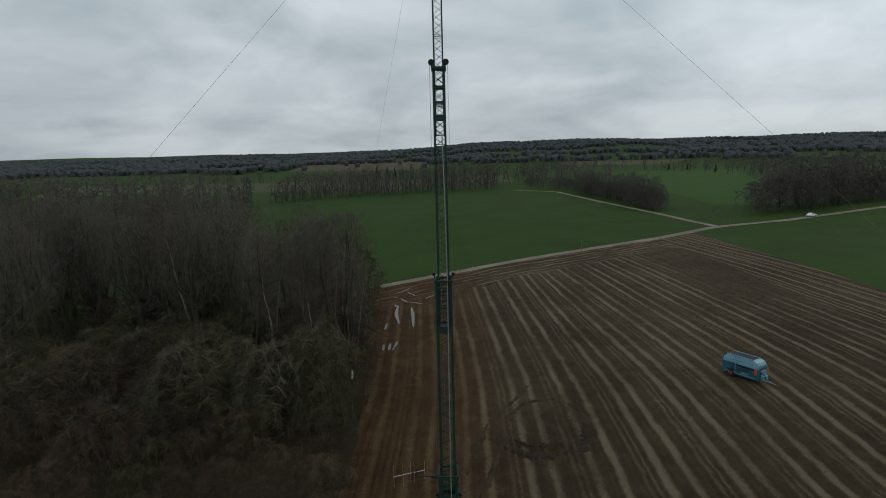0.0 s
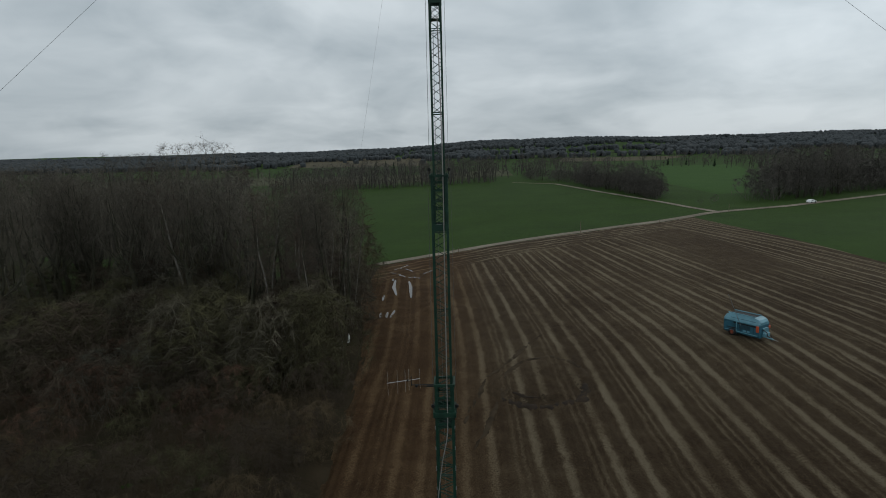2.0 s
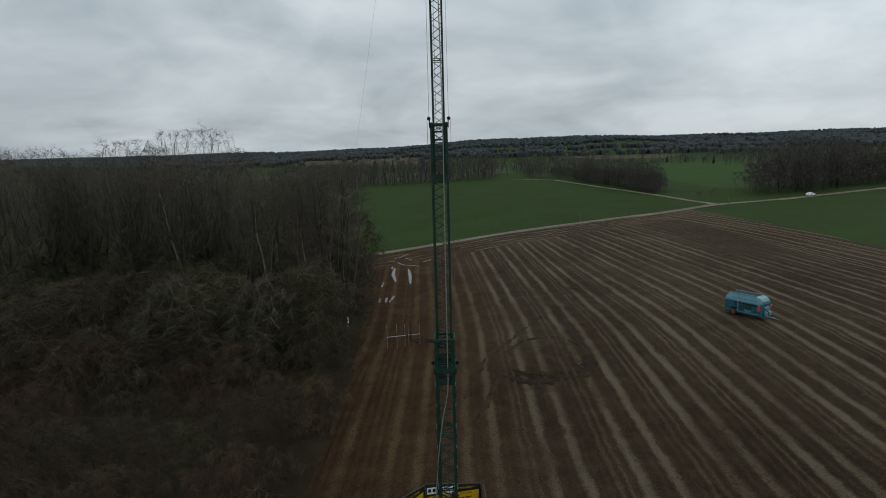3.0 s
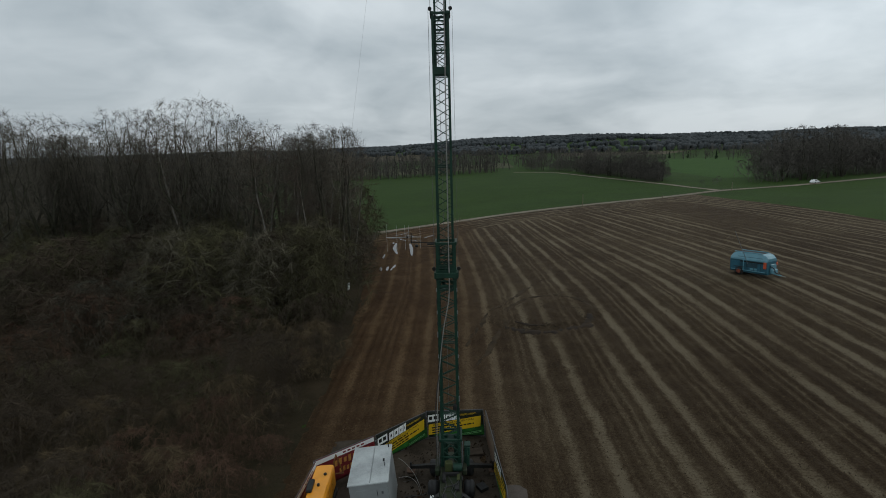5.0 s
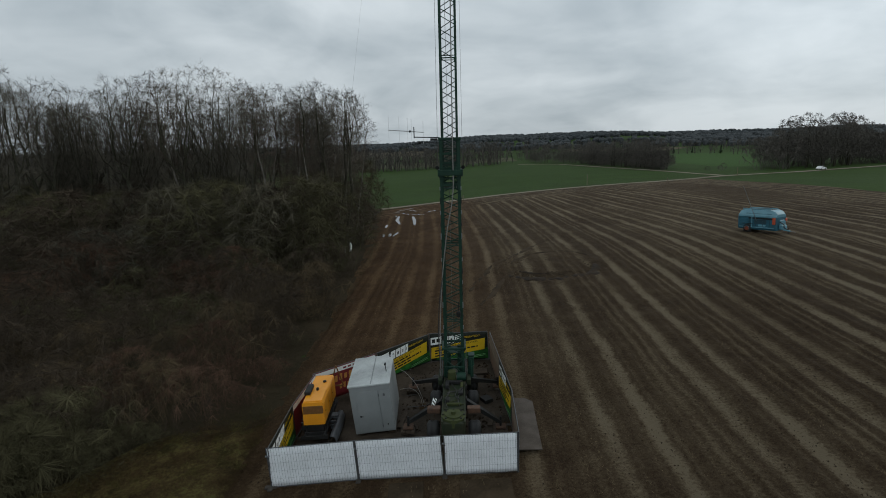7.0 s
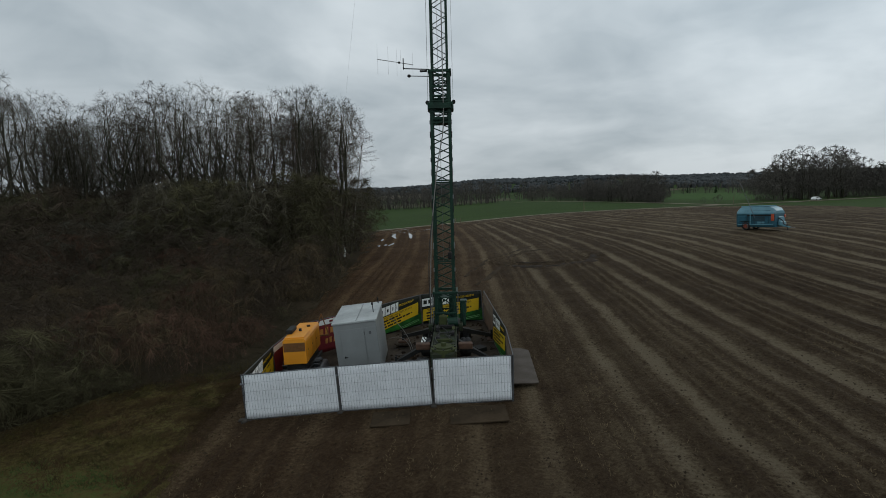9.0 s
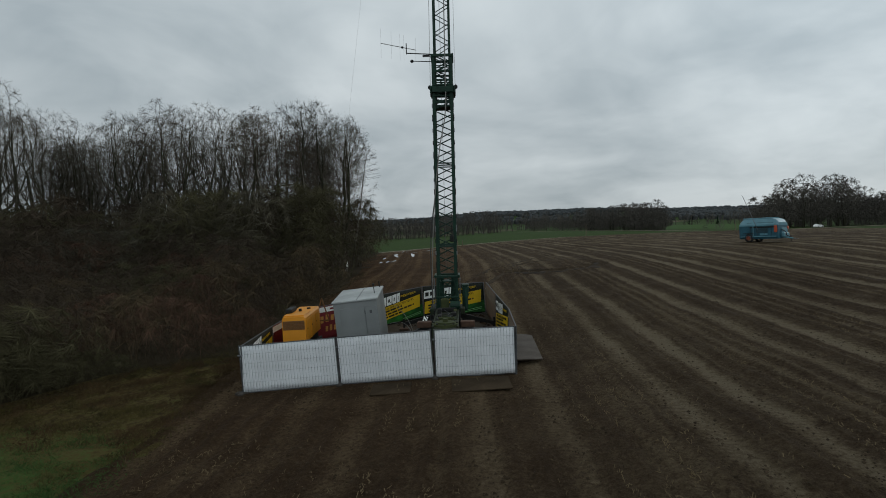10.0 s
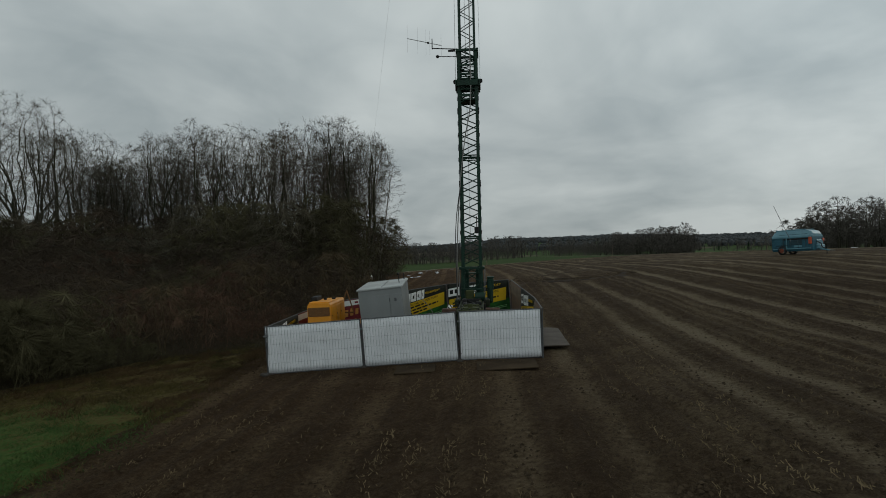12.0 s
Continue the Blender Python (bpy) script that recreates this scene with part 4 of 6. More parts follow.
        words("PRESENTEERT!", 0.17, pose(0.59 * L, F - 0.012, 1.60, 90, -5, 0), M["yellow_print"], c)
        words("TRIBUTE TO THE GOLDEN YEARS", 0.185, pose(0.10 * L, F - 0.016, 0.15 + 1.72 * 0.435, 90, -8.6, 0), M["black_print"], c)
        for k, (z, x1) in enumerate(((0.285, 0.60), (0.185, 0.82), (0.085, 0.60))):
            x = 0.08
            while x < x1:
                wd = 0.05 + 0.05 * ((k * 7 + int(x * 100)) % 5) / 4
                patch(x, min(x + wd, x1), z, z + 0.055, M["black_print"], "text_bar", 0.014, 0.0, 0.34)
                x += wd + 0.016
        for z in (-0.15, -0.20):
            patch(0.60, 0.94, z, z + 0.017, M["pale_green"], "text_bar", 0.006, 0.0, 0.34)
    elif sheet_kind == "red":
        patch(0.0, 0.98, 0.84, 1.0, M["white_print"], "print_area")
        for i in range(5):
            patch(0.46 + 0.075 * i, 0.51 + 0.075 * i, 0.89, 0.95, M["red_print"], "text_bar", 0.006)
        for i in range(8):
            patch(0.30 + 0.075 * i, 0.345 + 0.075 * i, 0.50 + 0.02 * (i % 3), 0.72 + 0.03 * (i % 2), M["orange_print"], "text_bar", 0.006, 0.012)
            patch(0.36 + 0.06 * i, 0.395 + 0.06 * i, 0.22, 0.38 + 0.03 * (i % 2), M["orange_print"], "text_bar", 0.006, 0.01)
    else:
        patch(0.02, 0.97, 0.62, 0.95, M["timber"], "print_area")
    return f


RING = [(-8.28, 20.88), (-4.39, 21.06), (-0.58, 21.02), (2.66, 21.18), (2.72, 25.0), (2.36, 28.6), (2.0, 32.4), (-1.8, 32.65), (-4.82, 30.3), (-8.12, 28.15), (-8.38, 24.75)]
for i, kind_ in enumerate(("white", "white", "white", "plain", "banner", "plain", "banner", "banner", "red", "red", "banner")):
    a, b = RING[i], RING[(i + 1) % len(RING)]
    # walls face outwards with their white side, inwards with their banners
    if kind_ == "white":
        fence_panel(*a, *b, kind_)
    else:
        fence_panel(*b, *a, kind_)

# track mats
for x, y, w, l, r, mt in ((3.40, 26.0, 1.25, 6.9, -2, "mud_plate"), (-2.2, 20.0, 1.5, 1.3, 3, "clod"), (1.2, 19.9, 2.2, 1.5, 2, "clod")):
    t = Build().box((0, 0, 0.05), (w, l, 0.05), 0.012).part("ground_plate", M[mt])
    t.matrix_world = pose(x, y, land(x, y) + (0.03 if y > 22 else -0.01), 0, -2.5, r)
    tagged(t, "muddy steel ground plate lying on the soil", "ground plate", "ground plates")

# inside the ring: churned bare ground
yard = sheet("yard", steps((-8.2, 2.6, 40)), steps((21.1, 33, 44)), lambda x, y: (x, y, land(x, y) + 0.05 + 0.05 * noise.noise((x * 0.9, y * 0.9, 1))), M["yard_mud"], "trampled dark mud inside the fence")

# ---- equipment cabinet ----
CW, CD, CH = 2.03, 3.12, 2.62
cx, cy = -5.17, 24.56
cab = thing("equipment_cabinet", pose(cx, cy, land(cx, cy) + 0.03, 3.1, -5.3, 2.9), "light grey sheet-steel equipment cabinet with double door, on timber blocks", "cabinet")
Build().box((CW / 2, CD / 2, CH / 2 + 0.12), (CW, CD, CH), 0.025).part("body", M["cabinet_grey"], cab)
rf = Build().box((CW / 2, CD / 2, CH + 0.16), (CW + 0.10, CD + 0.10, 0.09), 0.02).part("roof", M["cabinet_roof"], cab, "sheet roof in a paler tone than the walls")
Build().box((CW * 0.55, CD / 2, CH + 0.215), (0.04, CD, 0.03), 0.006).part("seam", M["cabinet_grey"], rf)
for x0, x1 in ((0.30, 1.42),):
    d = Build().box(((x0 + x1) / 2, -0.012, 1.33), (x1 - x0, 0.03, 2.25), 0.006).part("door", M["cabinet_grey"], cab)
    Build().tube((x0 + 0.1, -0.06, 1.12), (x0 + 0.22, -0.06, 1.12), 0.02).box((x0 + 0.1, -0.04, 1.12), (0.05, 0.05, 0.10), 0.01).part("handle", M["steel_dark"], d)
    for z in (0.5, 2.2):
        Build().tube((x1 + 0.01, -0.035, z - 0.08), (x1 + 0.01, -0.035, z + 0.08), 0.02).part("hinge", M["zinc_dark"], d)
Build().box((1.72, -0.012, 1.33), (0.54, 0.03, 2.25), 0.006).part("fixed_panel", M["cabinet_grey"], cab)
Build().box((1.70, -0.04, 0.55), (0.05, 0.04, 0.08), 0.01).part("lock", M["steel_dark"], cab)
Build().box((1.70, -0.04, 2.2), (0.10, 0.03, 0.14), 0.01).part("plate", M["zinc_dark"], cab)
Build().tube((1.82, 1.2, CH + 0.2), (1.82, 1.15, CH + 0.62), 0.02).tube((1.82, 1.10, CH + 0.62), (1.82, 1.22, CH + 0.66), 0.05, n=8).part("roof_vent", M["steel_dark"], cab)
Build().tube((1.90, 2.9, CH + 0.2), (1.90, 2.9, CH + 0.5), 0.03, n=8).part("roof_vent", M["steel_dark"], cab)
for x, y in ((0.2, 0.25), (CW - 0.2, 0.25), (0.2, CD - 0.3), (CW - 0.2, CD - 0.3)):
    Build().box((x, y, -0.05), (0.36, 0.24, 0.36), 0.01).part("block", M["old_timber"], cab)

# ---- generator on its trailer ----
gx, gy = -7.03, 23.85
gen = thing("generator", pose(gx, gy, land(gx, gy) + 0.02, 0, -1.5, 3.5) @ Matrix.Diagonal((1, 1, 1.20, 1)), "orange-yellow diesel generator on a grey road trailer", "generator")
GW, GL = 1.04, 3.15
hood = Build()
prof = [(-GW / 2, 0.30), (-GW / 2, 1.20), (-GW / 2 + 0.06, 1.28), (GW / 2 - 0.06, 1.28), (GW / 2, 1.20), (GW / 2, 0.30)]
for y in (0.0, GL):
    hood.v += [(x, y, z + 0.72) for x, z in prof]
n_ = len(prof)
hood.f += [tuple(range(n_)), tuple(range(2 * n_ - 1, n_ - 1, -1))] + [(i, i + n_, (i + 1) % n_ + n_, (i + 1) % n_) for i in range(n_)]
body = hood.part("hood", M["yellow_paint"], gen)
gr = Build().box((0, -0.012, 1.68), (GW - 0.06, 0.03, 0.34), 0.006).part("grille", M["yellow_shade"], gen, "louvred air outlet, shade between slats put into the colour")
for i in range(6):
    Build().box((0, -0.032, 1.54 + 0.055 * i), (GW - 0.1, 0.02, 0.018)).part("louvre", M["yellow_shade"], gr)
Build().box((0.0, 0.75, 2.02), (GW - 0.12, 1.35, 0.06), 0.015).part("roof_hatch", M["yellow_paint"], gen)
Build().box((-0.38, 1.15, 2.13), (0.30, 0.95, 0.17), 0.03).part("exhaust_box", M["steel_dark"], gen, "black exhaust silencer box")
Build().tube((0.02, 1.25, 2.0), (0.02, 1.25, 2.15), 0.07, n=10).part("lifting_eye", M["steel_dark"], gen)
Build().tube((0.18, 2.3, 1.98), (0.18, 2.3, 2.06), 0.09, n=10).part("filler_cap", M["steel_dark"], gen)
Build().box((0.0, 3.3, 1.55), (0.8, 0.25, 0.7), 0.04).part("control_box", M["yellow_paint"], gen)
for k in range(3):
    Build().box((GW / 2 + 0.008, 0.62 + 0.95 * k, 1.48), (0.02, 0.84, 0.74), 0.006).part("side_door", M["yellow_paint"], gen)
    Build().box((GW / 2 + 0.022, 0.35 + 0.95 * k, 1.50), (0.012, 0.10, 0.05), 0.003).part("latch", M["yellow_shade"], gen)
ch = Build()
for s in (-1, 1):
    ch.box((s * 0.48, 1.6, 0.60), (0.10, 3.7, 0.14), 0.01)
ch.box((0, -0.2, 0.55), (1.3, 0.12, 0.16), 0.01).box((0, 3.3, 0.60), (1.0, 0.12, 0.14), 0.01)
chassis = ch.part("chassis", M["steel_dark"], gen)
for s in (-1, 1):
    b = Build()
    b.line([Vector((s * (0.62 + 0.025 * i), 1.3, 0.36)) for i in range(9)], [0.24, 0.33, 0.35, 0.36, 0.36, 0.36, 0.35, 0.33, 0.24], 16)
    b.part("wheel", M["black_rubber"], gen, smooth=True)
    m_ = Build()
    for i in range(7):
        a0 = math.pi * i / 7
        a1 = math.pi * (i + 1) / 7
        m_.box((s * 0.74, 1.3 - 0.43 * math.cos((a0 + a1) / 2), 0.40 + 0.43 * math.sin((a0 + a1) / 2)), (0.30, 0.21, 0.03), 0.0, Matrix.Rotation(-(math.pi / 2 - (a0 + a1) / 2), 3, "X"))
    m_.part("mudguard", M["zinc_dark"], gen)
Build().box((0.0, -0.05, 0.62), (0.95, 0.06, 0.22), 0.01).part("bumper", M["steel_dark"], gen)
# dark box added where only a shaded gap shows beneath the hood
Build().box((0.0, 1.55, 0.84), (0.86, 2.9, 0.34), 0.03).part("engine_bay", M["steel_dark"], gen, "dark box standing in for the shaded gap under the hood")
tri = Build()
for p, q in (((0.25, 3.6, 0.6), (0.0, 4.5, 0.5)), ((-0.25, 3.6, 0.6), (0.0, 4.5, 0.5)), ((0.2, 3.6, 1.3), (0.55, 3.7, 2.25)), ((0.9, 3.6, 1.3), (0.55, 3.7, 2.25)), ((0.2, 3.6, 1.3), (0.9, 3.6, 1.3))):
    tri.tube(p, q, 0.035)
tri.part("drawbar", M["yellow_shade"], gen)
bend_ = Build()
for i in range(9):          # a long curved guard over the wheels
    u = i / 8
    for dx, dz in ((0.62, 0.10), (0.70, 0.42), (0.92, 0.40), (1.02, 0.08)):
        bend_.v.append((dx + 0.10 * math.sin(u * 3.14), -0.1 + 2.7 * u, 0.18 + dz * (0.55 + 0.55 * math.sin(0.35 + u * 2.4))))
for i in range(8):
    bend_.f += [(i * 4 + j, i * 4 + j + 1, i * 4 + j + 5, i * 4 + j + 4) for j in range(3)]
bend_.part("wheel_guard", M["zinc_dark"], gen, "long grey curved wheel guard", smooth=True)

# cables on the ground
for i, pts in enumerate(([(-3.2, 27.6, 2.3), (-2.8, 27.5, 2.05), (-2.3, 27.3, 1.5), (-1.95, 27.1, 0.75), (-1.85, 27.0, 0.2)], [(-3.2, 27.3, 1.25), (-2.6, 27.3, 1.3), (-2.15, 27.2, 0.95), (-1.95, 27.1, 0.25)], [(-3.0, 28, 0.5), (-2.0, 28.6, 0.35), (-1.2, 28.3, 0.4), (-0.8, 27.6, 0.6)])):
    tagged(run_cable(pts, 0.014, M["cable_pale"] if i < 2 else M["cable_dark"], "power_cable", None), "power cable hanging from cabinet to mast carriage", "cable", "cables")


# mud thrown up round wheels and jacks
def mud_lumps():
    r = random.Random(41)
    b = Build()
    for i in range(900):
        x, y = r.uniform(-3.2, 2.4), r.uniform(21.5, 32.0)
        s = 0.03 + 0.13 * r.random() ** 3
        k, z = len(b.v), land(x, y) + 0.04
        for dx, dy, dz in ((1, 0, 0), (-0.4, 0.9, 0), (-0.5, -0.8, 0), (0.3, 0.5, 0.7), (-0.3, -0.2, 0.6)):
            f = s * r.uniform(0.55, 1.5)
            b.v.append((x + dx * f, y + dy * f, z + dz * s * r.uniform(0.6, 1.3)))
        b.f += [(k + a, k + c, k + d) for a, c, d in ((0, 1, 3), (1, 4, 3), (1, 2, 4), (2, 0, 4), (0, 3, 4))]
    tagged(b.part("mud_lumps", M["wet_soil"]), "lumps of churned mud inside the fence", "mud", kind="stuff")


mud_lumps()

# planks and scraps left lying round the carriage
for x, y, w, l, h, r, mt, lab in ((-2.95, 23.2, 0.24, 1.5, 0.05, 20, "old_timber", "weathered plank lying in the mud"), (-2.3, 22.6, 0.22, 1.3, 0.05, 75, "timber", "short pale plank lying in the mud"),
                             (-2.05, 23.2, 0.40, 0.6, 0.16, 10, "mud_plate", "muddy grey block beside the carriage"), (-2.9, 26.0, 0.24, 2.0, 0.05, -8, "old_timber", "weathered plank lying in the mud"),
                             (1.75, 25.6, 0.24, 1.6, 0.05, -12, "old_timber", "weathered plank lying in the mud"), (1.55, 27.3, 0.5, 0.6, 0.22, 30, "steel_dark", "dark toolbox on the ground"), (1.3, 30.6, 0.9, 0.7, 0.12, 5, "old_timber", "dark weathered board on the ground")):
    o = Build().box((0, 0, h / 2), (w, l, h), 0.012).part("block" if w > 0.3 else "plank", M[mt])
    o.matrix_world = pose(x, y, land(x, y) + 0.055, 0, -3, r)
    tagged(o, lab, "block" if w > 0.3 else "plank")


# ---- the blue trailer in the field ----
def blue_trailer():
    x, y = 36.5, 64.6
    t = thing("farm_trailer", pose(x, y, land(x, y) + 0.02, 0, -2, -58) @ Matrix.Diagonal((0.93, 0.93, 0.95, 1)), "blue closed-body farm trailer with orange panels, parked on the soil", "trailer")
    L, W = 4.8, 2.4

    def shell(prof, ends, name, mat, label=""):
        b = Build()
        for X, s, drop in ends:
            b.v += [(X, yy * W * s, z - (drop if z > 2.5 else 0)) for yy, z in prof]
        n = len(prof)
        for k in range(len(ends) - 1):
            b.f += [(k * n + i, k * n + (i + 1) % n, (k + 1) * n + (i + 1) % n, (k + 1) * n + i) for i in range(n)]
        m = (len(ends) - 1) * n
        b.f += [tuple(range(n - 1, -1, -1)), tuple(m + i for i in range(n))]
        return b.part(name, mat, t, label)

    shell([(-0.44, 0.42), (-0.49, 0.62), (-0.5, 2.05), (0.5, 2.05), (0.49, 0.62), (0.44, 0.42)], [(-L / 2, 0.96, 0), (-L / 2 + 0.3, 1, 0), (L / 2 - 0.3, 1, 0), (L / 2, 0.94, 0)], "lower_hull", M["trailer_blue"], "dark teal lower side panels")
    shell([(-0.5, 2.05), (-0.5, 2.2), (-0.38, 2.90), (0.38, 2.90), (0.5, 2.2), (0.5, 2.05)], [(-L / 2, 0.90, 0.42), (-L / 2 + 0.30, 0.97, 0.12), (-L / 2 + 0.7, 1.0, 0.0), (L / 2 - 0.75, 1.0, 0.0), (L / 2 - 0.25, 0.97, 0.18), (L / 2, 0.90, 0.50)], "upper_hull", M["trailer_light"], "lighter blue sloping upper hull")
    # shade inside the open top is put into a dark plate's colour
    Build().box((-0.2, 0, 2.91), (L - 1.5, W * 0.60, 0.06), 0.02).part("top_opening", M["steel_dark"], t, "dark plate for the shaded opening along the top")
    for s in (-1, 1):
        Build().tube((-L / 2 + 0.4, s * W * 0.32, 2.97), (L / 2 - 0.85, s * W * 0.33, 2.97), 0.07).part("rim_rail", M["trailer_light"], t)
        Build().box((0, s * (W / 2 + 0.02), 2.07), (L * 0.97, 0.06, 0.11), 0.015).part("side_rail", M["trailer_light"], t)
        Build().box((0, s * (W / 2 + 0.02), 0.72), (L * 0.92, 0.06, 0.10), 0.015).part("side_rail", M["trailer_light"], t)
        Build().box((-L / 2 + 0.75, s * (W / 2 + 0.03), 1.3), (0.95, 0.04, 0.9), 0.02).part("side_panel", M["trailer_blue"], t)
        Build().box((0.75, s * (W / 2 + 0.03), 0.98), (0.9, 0.04, 0.24), 0.02).part("side_panel", M["trailer_light"], t)
        Build().box((-0.55, s * (W / 2 + 0.05), 1.40), (0.10, 0.10, 1.35), 0.03).part("ridge", M["trailer_light"], t)
        Build().box((0.6, s * (W / 2 + 0.05), 1.86), (3.2, 0.03, 0.16), 0.01).part("trim", M["steel_dark"], t)
        Build().box((0.5, s * (W / 2 + 0.03), 1.45), (1.5, 0.04, 0.55), 0.02).part("side_panel", M["trailer_dark"], t)
        Build().box((0.2, s * W * 0.455, 2.42), (L - 1.5, 0.05, 0.07), 0.02).part("crease", M["trailer_blue"], t)
        for k in range(4):
            Build().box((-0.9 + k * 0.85, s * (W / 2 + 0.04), 1.3), (0.07, 0.07, 1.0), 0.02).part("rib", M["trailer_dark"], t)
        Build().box((L / 2 - 0.22, s * (W / 2 + 0.03), 1.62), (0.38, 0.10, 0.86), 0.08).part("marker", M["orange_red"], t, "orange-red front corner panel")
        w = Build()
        w.line([Vector((-1.15, s * (W / 2 - 0.28 + 0.05 * i), 0.54)) for i in range(9)], [0.38, 0.50, 0.53, 0.54, 0.54, 0.54, 0.53, 0.50, 0.38], 18)
        wh = w.part("wheel", M["black_rubber"], t, smooth=True)
        Build().tube((-1.15, s * (W / 2 + 0.10), 0.54), (-1.15, s * (W / 2 + 0.14), 0.54), 0.27, n=14).part("rim", M["rim_red"], wh, "rusty orange-red rim")
        Build().box((-1.15, s * (W / 2 + 0.02), 1.14), (1.3, 0.3, 0.06), 0.02).part("mudguard", M["steel_dark"], t)
    Build().box((L / 2 + 0.05, 0.25, 1.25), (0.14, 1.3, 0.9), 0.05).part("front_plate", M["trailer_light"], t)
    Build().box((L / 2 + 0.12, 0.95, 1.7), (0.12, 0.34, 0.34), 0.04).part("lamp", M["orange_red"], t)
    Build().tube((L / 2 - 0.2, 0.5, 0.7), (L / 2 + 1.2, 0, 0.40), 0.08).tube((L / 2 - 0.2, -0.5, 0.7), (L / 2 + 1.2, 0, 0.40), 0.08).part("drawbar", M["trailer_light"], t)
    Build().tube((L / 2 + 1.2, 0, 0.40), (L / 2 + 1.75, 0, 0.34), 0.05).part("hitch", M["cable_pale"], t)
    Build().tube((L / 2 + 0.8, 0.25, 0.0), (L / 2 + 0.8, 0.25, 0.8), 0.05).part("jack", M["steel_dark"], t)
    back = t.matrix_world.inverted()
    Build().tube(back @ Vector((36.05, 64.05, 3.55)), back @ Vector((33.66, 64.0, 8.86)), 0.04, 0.025).part("raised_pipe", M["galvanised"], t, "thin grey pipe raised over the rear")
    Build().box((L / 2 + 0.28, 0, 0.85), (0.4, 1.2, 0.5), 0.06).part("pump_box", M["trailer_light"], t)
    run_cable([(L / 2 + 0.1, -0.5, 1.5), (L / 2 + 0.55, -0.4, 1.2), (L / 2 + 0.6, -0.3, 0.8), (L / 2 + 1.0, -0.05, 0.55)], 0.06, M["cable_dark"], "hose", t)
    return t


blue_trailer()



# ---- trees ----
def branching(seed, stems, cloud, step, reach, kill, rise=0.08, turns=80, climb=-1.0, crook=0.10, open_out=0.8):
    """Grows nodes from the stems towards a cloud of points; returns the nodes, their parents, and how thick each is in tips carried."""
    r = np.random.RandomState(seed)
    P, parent = [], []
    for stem in stems:
        for i, p in enumerate(stem):
            parent.append(len(P) - 1 if i else -1)
            P.append(p)
    P = np.array(P, float)
    near, which = np.full(len(cloud), 1e9), np.zeros(len(cloud), int)
    alive = np.ones(len(cloud), bool)
    fresh = 0
    for turn in range(turns):
        gap = np.linalg.norm(cloud[:, None] - P[None, fresh:], axis=2)
        best = gap.argmin(1)
        dist = gap[np.arange(len(cloud)), best]
        better = dist < near
        near[better], which[better] = dist[better], best[better] + fresh
        alive &= near > kill
        act = alive & (near < reach)
        if not act.any():
            break
        fresh = len(P)
        pull = np.zeros((fresh, 3))
        np.add.at(pull, which[act], (cloud[act] - P[which[act]]) / near[act, None])
        grow_at = np.unique(which[act])
        d = pull[grow_at] / np.linalg.norm(pull[grow_at], axis=1)[:, None] + r.normal(0, crook, (len(grow_at), 3)) + (0, 0, rise)
        up_to = np.array(parent)[grow_at]
        on = P[grow_at] - P[np.maximum(up_to, 0)]
        d += 0.45 * on / np.maximum(np.linalg.norm(on, axis=1), 1e-6)[:, None]
        d /= np.linalg.norm(d, axis=1)[:, None]
        d[:, 2] = np.maximum(d[:, 2], climb)
        away = P[grow_at, :2] / np.maximum(np.linalg.norm(P[grow_at, :2], axis=1), 0.3)[:, None]
        d[:, :2] -= open_out * np.minimum((d[:, :2] * away).sum(1), 0.0)[:, None] * away
        d /= np.linalg.norm(d, axis=1)[:, None]
        tips = P[grow_at] + d * step
        room = np.array([np.linalg.norm(P - q, axis=1).min() > 0.55 * step for q in tips])
        alive[np.isin(which, grow_at[~room]) & act] = False
        P = np.vstack((P, tips[room]))
        parent += list(grow_at[room])
        if not room.any():
            near[:], fresh = 1e9, 0
    load = np.zeros(len(P))
    kids = [[] for _ in parent]
    for i in range(len(P) - 1, -1, -1):
        if not kids[i]:
            load[i] = 1.0
        if parent[i] >= 0:
            kids[parent[i]].append(i)
            load[parent[i]] += load[i]
    return P, parent, kids, load


